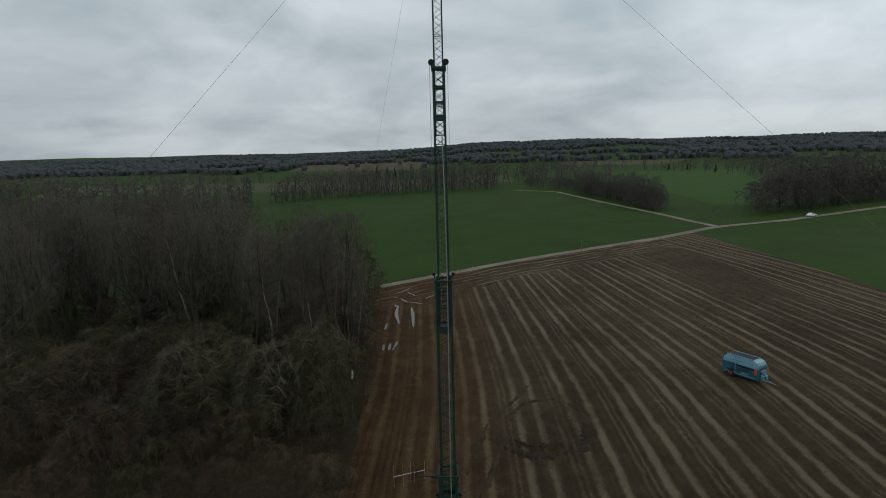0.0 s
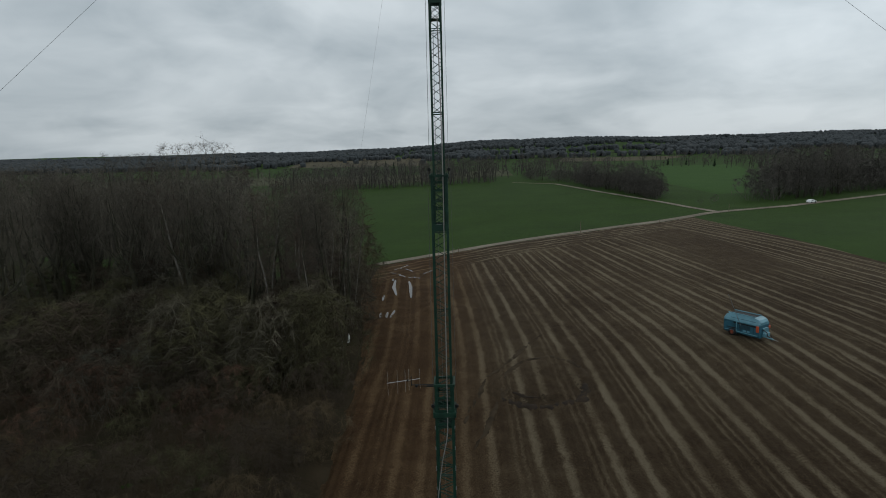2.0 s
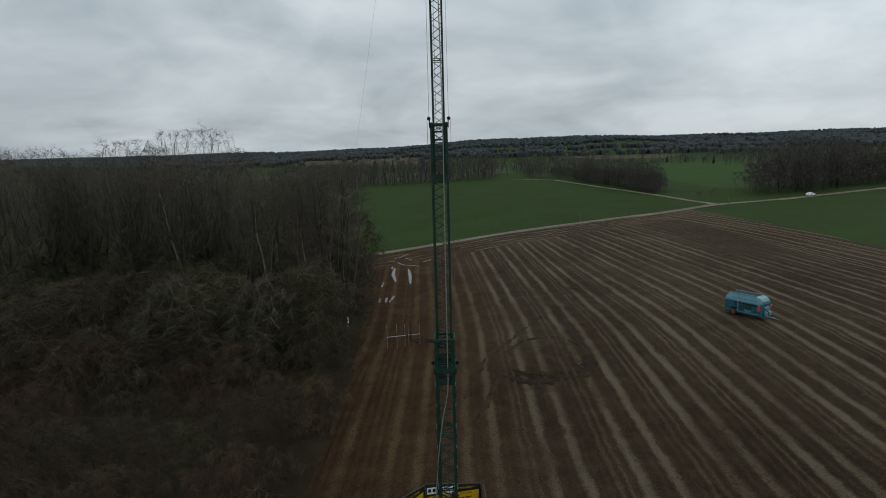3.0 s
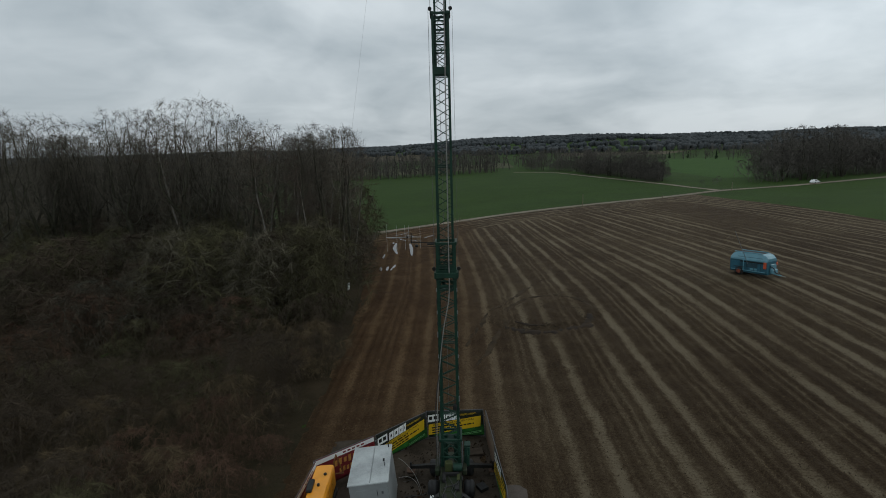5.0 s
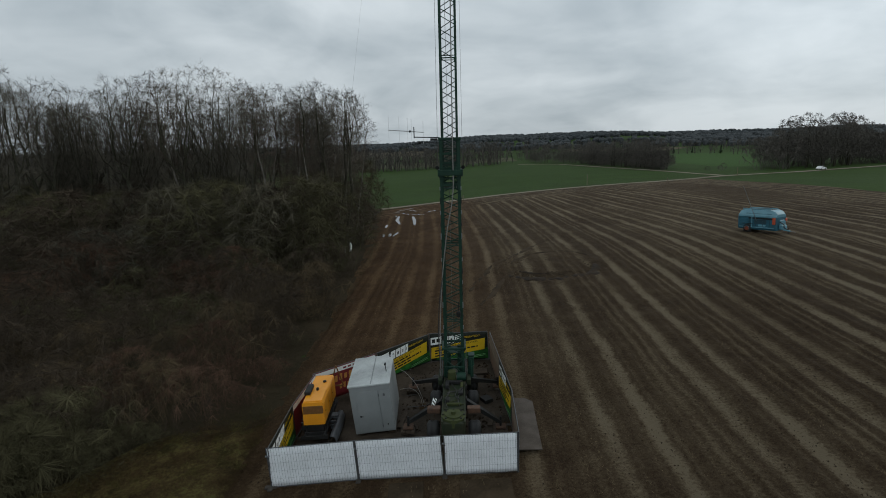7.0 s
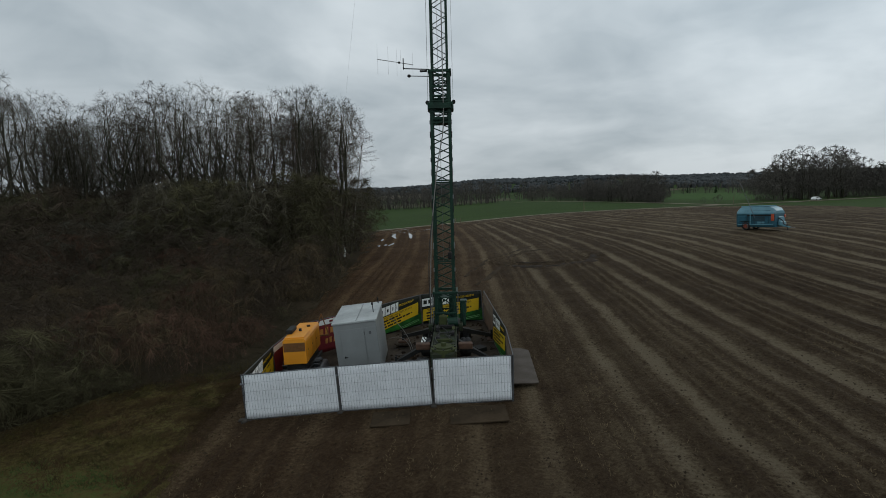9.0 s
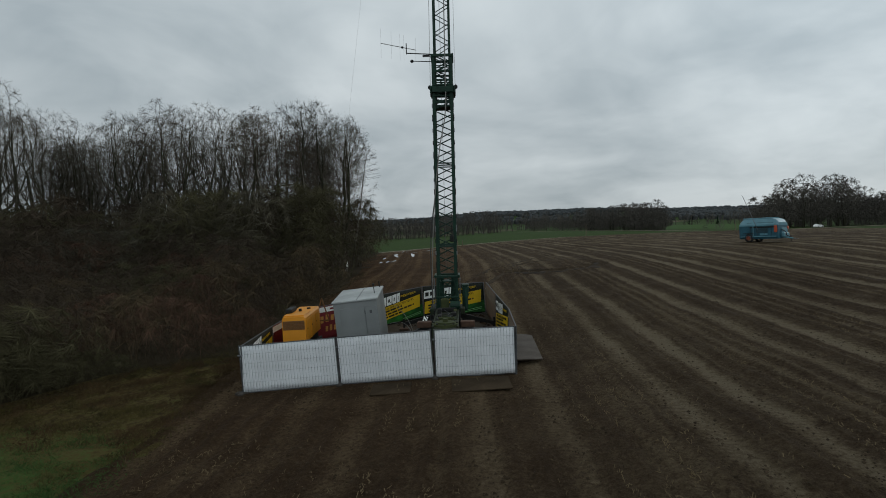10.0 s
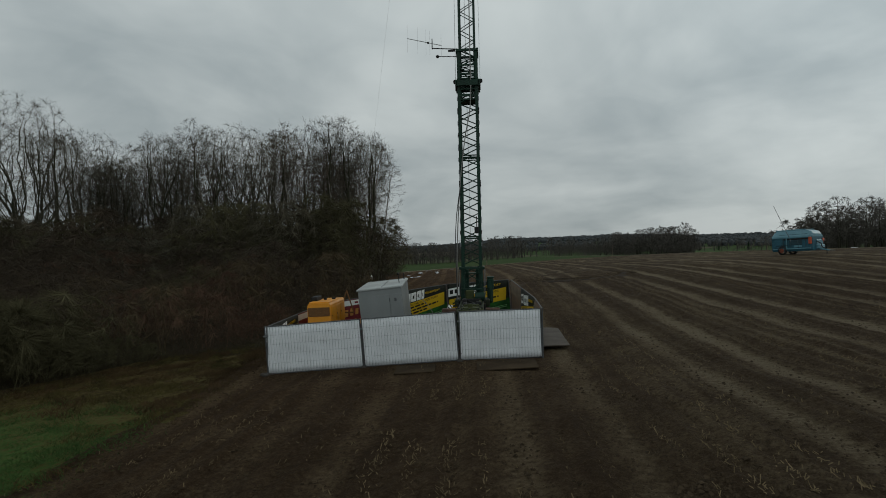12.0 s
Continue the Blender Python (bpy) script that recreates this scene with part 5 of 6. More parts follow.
def skin(P, kids, load, roots, r0, tip, split, wood, twigs, seed, sprigs=2, long=0.8, droop=0.0, fork=0.5, power=0.60, spread=0.55, tuft=4):
    """Clothes the nodes: limbs thicker than split go to wood, the rest with its sprigs to twigs."""
    r = random.Random(seed)
    top = max(load[i] for i in roots)
    rad = [max(tip, r0 * (v / top) ** power) for v in load]
    pts = [Vector(p) for p in P]
    stack = [(i, None) for i in roots]
    while stack:
        i, before = stack.pop()
        chain = [i] if before is None else [before, i]
        while len(kids[chain[-1]]) == 1:
            chain.append(kids[chain[-1]][0])
        end = chain[-1]
        for k in kids[end]:
            stack.append((k, end))
        thick = rad[chain[len(chain) // 2]]
        keep = chain if len(chain) < 4 else chain[:1] + chain[1:-1:2] + chain[-1:]
        if len(keep) > 1:
            radii = [rad[c] for c in keep]
            if before is not None:
                radii[0] = min(radii[0], radii[1] * 1.25)
            if not kids[end]:
                radii[-1] *= 0.5
            (wood if thick > split else twigs).line([pts[c] for c in keep], radii, 7 if thick > r0 * 0.6 else (5 if thick > split else 3))
        if thick > split * 1.2:
            continue
        for c in chain[1:]:
            d = (pts[c] - pts[chain[0]]).normalized() if c != chain[0] else Vector((0, 0, 1))
            for s in range(sprigs + (tuft if not kids[c] else 0)):
                e = (d + Vector((r.gauss(0, spread), r.gauss(0, spread), r.gauss(0.16 - droop, spread * 0.75)))).normalized() * long * r.uniform(0.5, 1.25)
                q = pts[c] + e + Vector((0, 0, -droop * long * 0.5))
                twigs.spike(pts[c], q, tip * 0.8)
                if r.random() < fork:
                    m = pts[c].lerp(q, r.uniform(0.3, 0.7))
                    twigs.spike(m, m + (e.normalized() + Vector((r.gauss(0, 0.6), r.gauss(0, 0.6), r.gauss(0.1 - droop, 0.4)))).normalized() * long * r.uniform(0.3, 0.6), tip * 0.65)


def crown_cloud(seed, n, z0, z1, wide, low=0.15, full=0.75, lumps=0.35, vase=1.0):
    """Points through a crown from z0 to z1, thicker towards its uneven outside."""
    r = np.random.RandomState(seed)
    out = []
    while len(out) < n:
        u, a = r.random_sample() ** 0.72, r.uniform(0, 6.2832)
        z = z0 + (z1 - z0) * u
        R = wide * math.sin(math.pi * (low + (1 - low) * u ** vase * (0.97 if vase == 1.0 else 0.84))) ** full
        R *= 1 + lumps * 2 * noise.noise((math.cos(a) * 1.2 + seed, math.sin(a) * 1.2, z * 0.22))
        q = R * math.sqrt(r.random_sample()) ** 0.8
        out.append((math.cos(a) * q, math.sin(a) * q, z + lumps * 1.5 * noise.noise((math.cos(a) * q * 0.3, math.sin(a) * q * 0.3, seed))))
    return np.array(out)


def fine_twigs(P, tips, twigs, thin, longest, seed):
    """Fills a crown with fine twigs, each from the nearest branch towards a point of the crown."""
    r = random.Random(seed)
    near = np.linalg.norm(tips[:, None] - P[None] + (0, 0, 0.5), axis=2).argmin(1)
    for q, i in zip(tips, near):
        a, e = Vector(P[i]), Vector(q - P[i])
        if e.length < 0.15:
            continue
        e = e.normalized() * min(e.length, longest * r.uniform(0.7, 1.2))
        m = a + e * r.uniform(0.3, 0.6)
        twigs.sliver(a, a + e, thin * 1.25, r.uniform(0, 3.1416))
        f = (e.normalized() + Vector((r.gauss(0, 0.6), r.gauss(0, 0.6), r.gauss(0.1, 0.5)))).normalized() * longest * r.uniform(0.25, 0.5)
        twigs.sliver(m, m + f, thin * 0.9, r.uniform(0, 3.1416))


def bare_tree(seed, height, bole, wide, n, r0, leader=0.6, lean=0.0, step=0.8, tip=0.017, sprigs=2, long=0.8, droop=0.0, low=0.15, full=0.75, lumps=0.35, fork=0.5, rise=0.10, kill=0.8, vase=1.0, climb=-1.0, tuft=2, spread=0.55, fine=0, longest=1.6):
    r = random.Random(seed)
    wood, twigs = Build(), Build()
    trunk, p, d = [], Vector((0, 0, -0.4)), Vector((lean, lean * 0.3, 1))
    while p.z < height * leader:
        trunk.append(tuple(p))
        d = (d + Vector((r.gauss(0, 0.06), r.gauss(0, 0.06), 0.04))).normalized()
        p = p + d * step
    cloud = crown_cloud(seed, n, height * bole, height, wide, low, full, lumps, vase)
    share = np.clip(cloud[:, 2] / (height * leader), 0, 1)
    tops = np.array(trunk)
    cloud[:, :2] += tops[np.minimum((share * (len(tops) - 1)).astype(int), len(tops) - 1), :2]
    P, parent, kids, load = branching(seed, [trunk], cloud, step, step * 6.5, kill, rise, 110, climb, 0.17)
    skin(P, kids, load, [0], r0, tip, 0.045, wood, twigs, seed, sprigs, long, droop, fork, 0.66, spread, tuft)
    if fine:
        tips = crown_cloud(seed + 500, fine, height * bole * 0.85, height * 1.03, wide * 1.06, low, full, lumps, vase)
        share = np.clip(tips[:, 2] / (height * leader), 0, 1)
        tips[:, :2] += tops[np.minimum((share * (len(tops) - 1)).astype(int), len(tops) - 1), :2]
        fine_twigs(P, tips, twigs, tip * 0.9, longest, seed)
    return wood, twigs


def tree_thing(name, seed, label, category, bark, twig, **k):
    wood, twigs = bare_tree(seed, **k)
    t = thing(name, Matrix.Identity(4), label, category)
    wood.part("trunk", bark, t, smooth=True)
    twigs.part("crown", twig, t)
    return t


OAKS = [tree_thing("tree", 11 + i, "tall bare deciduous tree with spreading dark limbs, in the wood", "tree", M["bark"], M["crown_twig"], height=25.0, bole=0.28 + 0.05 * (i % 3), wide=5.2 + 0.6 * (i % 2), n=800, tuft=5, fine=1600, spread=0.65, r0=0.46, leader=0.30 + 0.06 * (i % 3), lean=0.05 * (i - 1), step=0.6, kill=0.78, tip=0.0125, sprigs=1, long=1.05, rise=0.03, fork=0.7, low=0.10, full=0.5, vase=1.45, climb=0.16) for i in range(4)]
BROAD = [tree_thing("tree", 21, "big broad bare oak with a rounded fan of limbs", "tree", M["bark"], M["crown_twig"], height=25, bole=0.18, wide=7.2, n=950, tuft=5, fine=2600, spread=0.65, r0=0.55, leader=0.20, step=0.62, kill=0.78, tip=0.0125, sprigs=1, long=1.05, low=0.12, full=0.5, lumps=0.2, rise=0.04, vase=1.4, climb=0.12)]
BIRCH = [tree_thing("birch_tree", 31 + i, "slender bare birch with pale trunk and drooping twigs", "tree", M["birch_bark"], M["twig_red"], height=22, bole=0.40, wide=2.5, n=480, tuft=3, fine=350, longest=1.1, r0=0.125, leader=0.93, lean=0.03 * (i - 1), step=0.5, kill=0.5, tip=0.011, sprigs=2, long=0.8, droop=0.35, low=0.15, full=0.6, rise=0.2, climb=0.15) for i in range(3)]
POLES = [tree_thing("tree", 61 + i, "slim straight bare tree with a narrow crown in the wood", "tree", M["bark"], M["crown_twig"], height=24.5, bole=0.44 + 0.07 * (i % 2), wide=2.9 + 0.5 * (i % 2), n=420, tuft=4, fine=900, spread=0.65, r0=0.23, leader=0.72, lean=0.04 * (i - 1.5), step=0.58, kill=0.72, tip=0.0125, sprigs=1, long=1.05, low=0.12, full=0.5, rise=0.04, fork=0.6, vase=1.3, climb=0.2) for i in range(4)]
THIN = [tree_thing("tree", 71 + i, "bare field tree seen far off", "tree", M["bark"], M["twig_haze"], height=16.0, bole=0.16, wide=5.0 + 0.5 * i, n=170, r0=0.26, leader=0.24, step=1.1, kill=1.1, tip=0.030, sprigs=0, long=1.2, fine=1000, longest=1.6, fork=0.0, low=0.24, full=0.5, rise=0.12, tuft=2, spread=0.8) for i in range(4)]

rng = random.Random(5)


def plant(protos, x, y, scale, squash=1.0):
    p = rng.choice(protos)
    m = Matrix.Translation((x, y, land(x, y) - 0.1)) @ Matrix.Rotation(rng.uniform(0, 6.28), 4, "Z") @ Matrix.Diagonal((scale * squash, scale * squash, scale, 1))
    o = copy_thing(p, Matrix.Identity(4))
    o.matrix_basis = m
    return o


def depth_in_view(y, most):
    """How far the wood is planted in from its edge at y, cut to fit the camera's view."""
    return max(5.0, min(most, 0.86 * y + 9 + interp(WOODLINE, y)))


# tall trees at the front of the wood, placed and sized to fit the camera's view
for protos, h, x, y, top in ((BROAD, 25, -63, 67, 26.0), (OAKS, 25.0, -67, 86, 25.5), (OAKS, 25.0, -73, 89, 25), (OAKS, 25.0, -64, 92, 25.0), (OAKS, 25.0, -58.5, 95, 27), (BROAD, 25, -48, 100, 28.8),
                             (OAKS, 25.0, -52, 92, 25.5), (BIRCH, 22, -41.5, 81, 25.5), (BIRCH, 22, -36.5, 84, 25.0), (OAKS, 25.0, -37, 88, 24.5), (OAKS, 25.0, -31.5, 84, 23.5), (BIRCH, 22, -27, 68, 21.8), (BIRCH, 22, -25.2, 72, 22.8),
                             (BIRCH, 22, -18.9, 70.5, 20.4), (BIRCH, 22, -17.3, 80.8, 21.6), (BIRCH, 22, -16.4, 83, 18.8), (BIRCH, 22, -18.6, 90, 21.0), (OAKS, 25.0, -66.5, 74, 24.5), (POLES, 24.5, -58.5, 71, 22.5), (OAKS, 25.0, -73, 79, 24.5), (POLES, 24.5, -62.5, 78, 23.5)):
    plant(protos, x, y, (top - land(x, y)) / h)
for i in range(34):       # slim trunks side by side at the field's end of the wood
    y = 67 + i * 1.05 + rng.uniform(-1.5, 1.5)
    plant(POLES if i % 4 else BIRCH, interp(WOODLINE, y) - 2.6 - rng.random() * 11, y, rng.uniform(0.76, 0.92))
for i in range(36):
    u = rng.random()
    x, y = -24 - 54 * u, 73 + 24 * u + rng.uniform(-6, 16)
    plant(OAKS if rng.random() < 0.30 + 0.5 * u else POLES, x, y, rng.uniform(0.80, 0.98))
for i in range(10):       # the wood's far side
    y = rng.uniform(90, 118)
    plant(POLES, interp(WOODLINE, y) - 3 - rng.random() * depth_in_view(y, 60), y, rng.uniform(0.7, 0.92))

def bush(seed, height, wide, n, stems, tip=0.009, sprigs=2, long=0.42, stem=0.05, step=0.42, fork=0.4, tuft=2, fine=0, longest=0.9):
    """A bush of arching stems that break up into fine twigs towards an uneven dome."""
    r = random.Random(seed)
    starts = []
    for k in range(stems):
        a, q = r.uniform(0, 6.28), r.uniform(0, 0.35) * wide
        b = Vector((math.cos(a) * q, math.sin(a) * q, -0.15))
        d = Vector((math.cos(a) * r.uniform(0.0, 0.5), math.sin(a) * r.uniform(0.0, 0.5), 1))
        starts.append([tuple(b + d * (0.4 * i)) for i in range(3)])
    cloud = crown_cloud(seed, n, height * 0.16, height, wide, 0.32, 0.6, 0.4)
    P, parent, kids, load = branching(seed, starts, cloud, step, 3.0, step * 1.25, 0.10, 40, -1.0, 0.15, 0.3)
    b = Build()
    roots = [i for i, p in enumerate(parent) if p < 0]
    skin(P, kids, load, roots, stem, tip, 0.5, b, b, seed, sprigs, long, 0.0, fork, 0.54, 0.8, tuft)
    if fine:
        fine_twigs(P, crown_cloud(seed + 500, fine, height * 0.05, height, wide * 1.05, 0.32, 0.6, 0.4), b, tip, longest, seed)
    return b


SHRUBS = []
for i, (tw, h, w, n, lab) in enumerate((("shrub_brown", 3.6, 2.6, 250, "rounded bare brown bush of fine twigs"), ("shrub_red", 3.2, 2.5, 240, "rounded bare reddish bush of fine twigs"), ("shrub_tan", 2.9, 2.0, 210, "rounded bare tan bush of fine twigs"),
                                        ("shrub_olive", 2.8, 2.1, 210, "rounded bare olive-brown bush of fine twigs"), ("shrub_smudge", 4.0, 3.0, 260, "big rounded grey-green bush modelled on a lens smudge"))):
    SHRUBS.append(tagged(bush(260 + i, h, w, n // 2, 11, 0.0070, 1, 0.5, 0.011, 0.55, 0.3, 4, 900, 0.9).part("shrub", M[tw]), lab, "shrub", "undergrowth shrubs"))

BUSHES = [tagged(bush(230 + i, 5.6, 2.3, 95, 9, 0.0120, 1, 0.8, 0.018, 0.60, 0.3, 4, 640, 1.3).part("sapling_thicket", M[tw]), "dense bare thicket of saplings under trees", "thicket", "thickets") for i, tw in enumerate(("thicket_twig", "shrub_olive", "shrub_brown"))]
HEDGE = [tagged(bush(240 + i, 4.6, 2.9, 36, 10, 0.017, 0, 0.7, 0.024, 0.65, 0.0, 1, 560, 0.75).part("hedge_shrub", M["twig_haze"]), "dense bare grey-brown hedge shrub between fields", "shrub", "hedge shrubs") for i in range(2)]


def scatter_shrub(protos, x, y, scale):
    p = rng.choice(protos)
    o = copy_thing(p, Matrix.Identity(4))
    o.matrix_basis = Matrix.Translation((x, y, land(x, y) - 0.05)) @ Matrix.Rotation(rng.uniform(0, 6.28), 4, "Z") @ Matrix.Diagonal((scale * 1.15, scale * 1.15, scale, 1))


def kind_of_shrub(x, y):
    """Shrubs of one kind stand together in thickets."""
    v = noise.noise((x * 0.11, y * 0.11, 11)) + rng.gauss(0, 0.08)
    if v > 0.24:
        k = 1
    elif v > 0.08:
        k = 2
    else:
        k = 3 if v < -0.22 else 0
    return SHRUBS[k:k + 1]


for i in range(140):
    y = 15 + 55 * rng.random() ** 0.85
    x = interp(WOODLINE, y) - 1.0 - rng.random() ** 1.15 * depth_in_view(y, 50)
    scatter_shrub(kind_of_shrub(x, y), x, y, rng.uniform(0.6, 1.45) * (1.02 + 0.24 * smooth(20, 50, y)) * (1 + 0.35 * smooth(26, 44, -x)))
# the first, big grey bush is made up from a smudge on the lens
for k, x, y, size in ((4, -37.5, 53.5, 1.9), (2, -18.8, 33.8, 1.2), (2, -17.4, 47.8, 1.4), (1, -22.4, 45, 1.3), (1, -24, 54.5, 1.5), (1, -27, 50, 1.4), (3, -34, 41, 1.4), (0, -24.8, 37.6, 1.2)):
    scatter_shrub(SHRUBS[k:k + 1], x, y, size)
for i in range(60):       # low growth along the edge
    y = 17 + 46 * rng.random()
    x = (interp(WOODLINE, y) + edge_of_wood(y)) / 2 - 0.6 - rng.random() * 3.5
    scatter_shrub(kind_of_shrub(x, y), x, y, rng.uniform(0.30, 0.60))
for i in range(180):      # saplings filling the wood
    y = 58 + 56 * rng.random() ** 1.5
    scatter_shrub(BUSHES, interp(WOODLINE, y) - 1.4 - rng.random() ** 1.25 * depth_in_view(y, 85), y, rng.uniform(1.0, 1.65) * (1.25 if y < 82 else 1.35))
for i in range(25):
    y = rng.uniform(60, 112)
    scatter_shrub(SHRUBS, interp(WOODLINE, y) - 1.0 - rng.random() ** 1.4 * depth_in_view(y, 60), y, rng.uniform(0.8, 1.3))

# hedges and trees across the fields
BELT = [(0, 90, 240), (0.2, 87, 264), (0.4, 86, 290), (0.6, 81, 330), (0.8, 79, 372), (1.0, 50, 440)]


def along_belt(t):
    return interp([(a, b) for a, b, c in BELT], t), interp([(a, c) for a, b, c in BELT], t)


for i in range(170):      # the belt behind the branch track
    x, y = along_belt(rng.random() ** 1.2)
    d = rng.random() ** 1.3
    scatter_shrub(HEDGE, x + 3 + 12 * d, y + 4 + 38 * d, rng.uniform(1.0, 2.0))
for i in range(66):
    x, y = along_belt(rng.random() ** 1.1)
    d = rng.random() ** 1.2
    plant(THIN, x + 4 + 12 * d, y + 5 + 38 * d, rng.uniform(0.60, 0.95))
for i in range(44):
    x = -136 + i * 3.8 + rng.uniform(-2, 2)
    scatter_shrub(HEDGE, x, interp([(-133, 384), (-93, 422), (-22, 443), (26, 424)], x) + rng.uniform(3, 24), rng.uniform(0.9, 1.7))
for i in range(14):       # trees standing on behind the wood, with meadow between them
    y = rng.uniform(128, 240)
    plant(THIN, -y * rng.uniform(0.42, 0.88), y, rng.uniform(0.95, 1.3))
for i in range(120):      # wood beyond the crossing
    t = rng.random()
    d = rng.random() ** 1.5 * 45
    scatter_shrub(HEDGE, 126 + 215 * t + d * 0.5, 228 + 108 * t + d, rng.uniform(1.8, 3.4))
for i in range(64):
    t = rng.random()
    d = rng.random() ** 1.3 * 60
    plant(THIN, 126 + 215 * t + d * 0.5, 226 + 110 * t + d, rng.uniform(1.0, 1.45))
for x, y, k in ((112, 232, 0.7), (108, 226, 0.55), (102, 224, 0.5)):
    scatter_shrub(HEDGE, x, y, k)


def far_trees(spots):
    """Trees too far off to be told apart, in one mesh."""
    src = [bare_tree(90 + i, height=14, bole=0.18, wide=5.4, n=15, r0=0.34, leader=0.28, step=2.2, kill=2.0, tip=0.085, sprigs=0, long=2.3, fork=0.0, low=0.22, full=0.5, tuft=2, spread=0.8, fine=64, longest=3.2) for i in range(3)]
    verts, faces = [], []
    for x, y, s in spots:
        w, t = rng.choice(src)
        a = rng.uniform(0, 6.28)
        ca, sa, z = math.cos(a) * s, math.sin(a) * s, land(x, y) - 0.1
        for part_ in (w, t):
            k = len(verts)
            verts += [(x + px * ca - py * sa, y + px * sa + py * ca, z + pz * s) for px, py, pz in part_.v]
            faces += [tuple(i + k for i in f) for f in part_.f]
    b = Build()
    b.v, b.f = verts, faces
    return tagged(b.part("far_trees", M["twig_haze"]), "bare hedgerow and field trees far off", "trees", kind="stuff")


spots = []
for row in range(4):      # the row of trees along the far edge of the green crop
    for i in range(32):
        x = -138 + i * 5.5 + rng.uniform(-2.6, 2.6)
        spots.append((x, interp([(-133, 380), (-93, 418), (-22, 440), (26, 420)], x) + row * 13 + rng.uniform(0, 9), rng.uniform(0.85, 1.4)))
spots += [(rng.uniform(-150, 120), rng.uniform(470, 660), rng.uniform(0.9, 1.4)) for i in range(90)]
spots += [(rng.uniform(272, 315), rng.uniform(505, 562), rng.uniform(0.8, 1.2)) for i in range(16)]
spots += [(x, y, rng.uniform(0.8, 1.2)) for x, y in [(rng.uniform(330, 560), rng.uniform(560, 700)) for i in range(40)]]
for i in range(215):
    y = rng.uniform(140, 470)
    spots.append((-y * rng.uniform(0.37, 0.98) - 6, y, rng.uniform(1.0, 1.5)))
for i in range(60):
    u, v = rng.random(), rng.random()
    spots.append(((150 * (1 - u) + 330 * u) * (1 - v) + (225 * (1 - u) + 540 * u) * v, (250 * (1 - u) + 335 * u) * (1 - v) + (410 * (1 - u) + 690 * u) * v, rng.uniform(1.1, 1.5)))
spots += [(rng.uniform(150, 420), rng.uniform(580, 620), rng.uniform(0.7, 1.1)) for i in range(14)]
for (ax, ay), (bx, by), count in (((110, 735), (250, 640), 34), ((250, 640), (430, 690), 34), ((120, 790), (420, 770), 46), ((60, 560), (135, 730), 26), ((-420, 640), (60, 640), 60)):
    for i in range(count):      # hedgerows between the far fields
        u = rng.random()
        spots.append((ax + (bx - ax) * u + rng.gauss(0, 3), ay + (by - ay) * u + rng.gauss(0, 4), rng.uniform(0.45, 1.0)))
far_trees(spots)

OPEN = [(-200, 480, 1120, 1230), (60, 700, 930, 1010), (-700, -420, 760, 900), (-300, -60, 880, 1080), (90, 330, 560, 700), (180, 420, 480, 720), (560, 800, 820, 960), (-60, 90, 480, 500), (300, 400, 1200, 1300), (-380, -140, 480, 530), (150, 420, 800, 900)]


def far_woods():
    """Bare woods on the hills: rounded crowns of many sizes standing close."""
    r = random.Random(77)
    b = Build()
    n = 0
    while n < 11500:
        y = 480 + 1500 * r.random() ** 1.1
        x = r.uniform(-1.1, 0.98) * (y * 0.95 + 60)
        if any(x0 < x < x1 and y0 < y < y1 for x0, x1, y0, y1 in OPEN) and r.random() < 0.985:
            continue
        if noise.noise((x / 170.0, y / 110.0, 6.0)) < (-0.28 if y > 900 else (-0.1 if x < -350 else 0.16)):
            continue
        if y < 850:
            if r.random() < 0.30:
                NEARER.append((x, y, r.uniform(0.75, 1.15)))
            n += 0.5
            continue
        n += 1
        z = land(x, y) - 0.5
        h, w = r.uniform(8, 11.5) + 2.5 * noise.noise((x / 60.0, y / 60.0, 2)), r.uniform(3.2, 6.8)
        k = len(b.v)
        for ring, (zz, rr) in enumerate(((0.0, 0.7), (0.68, 1.0), (0.90, 0.62))):
            for q in range(4):
                a = 6.283 * (q + 0.5 * ring) / 4 + x
                f = r.uniform(0.8, 1.2)
                b.v.append((x + math.cos(a) * w * rr * f, y + math.sin(a) * w * rr * f, z + h * zz * r.uniform(0.92, 1.08)))
        b.v.append((x + r.uniform(-1, 1), y, z + h))
        for lay in (0, 4):
            for q in range(4):
                a0, a1 = k + lay + q, k + lay + (q + 1) % 4
                b.f += [(a0, a1, a1 + 4, a0 + 4)]
        b.f += [(k + 8 + q, k + 8 + (q + 1) % 4, k + 12) for q in range(4)]
    # the crowns' grey-blue colour carries the distance haze
    ob = b.part("far_woods", M["far_wood_haze"], smooth=True)
    return tagged(ob, "bare woods on the distant hills, haze put into the colour", "woods", kind="stuff")


NEARER = []
far_woods()
far_trees(NEARER)


def conifer(x, y, h):
    t = thing("conifer", Matrix.Translation((x, y, land(x, y))), "small dark evergreen tree standing in a pasture", "tree")
    r = random.Random(int(x))
    Build().tube((0, 0, -0.2), (0, 0, h * 0.9), h * 0.03, h * 0.006).part("trunk", M["bark"], t)
    b = Build()
    for k in range(160):
        u = r.random()
        a = r.uniform(0, 6.28)
        p = Vector((0, 0, h * (0.12 + 0.86 * u)))
        b.spike(p, p + Vector((math.cos(a), math.sin(a), 0.15 - 0.4 * (1 - u))) * h * 0.26 * (1.05 - u) * r.uniform(0.7, 1.1), h * 0.03, 4)
    b.part("crown", M["conifer"], t)


for x, y, h in ((250, 640, 9), (268, 632, 8), (275, 578, 10), (-96, 640, 16), (-84, 645, 17), (-74, 638, 16)):
    conifer(x, y, h)

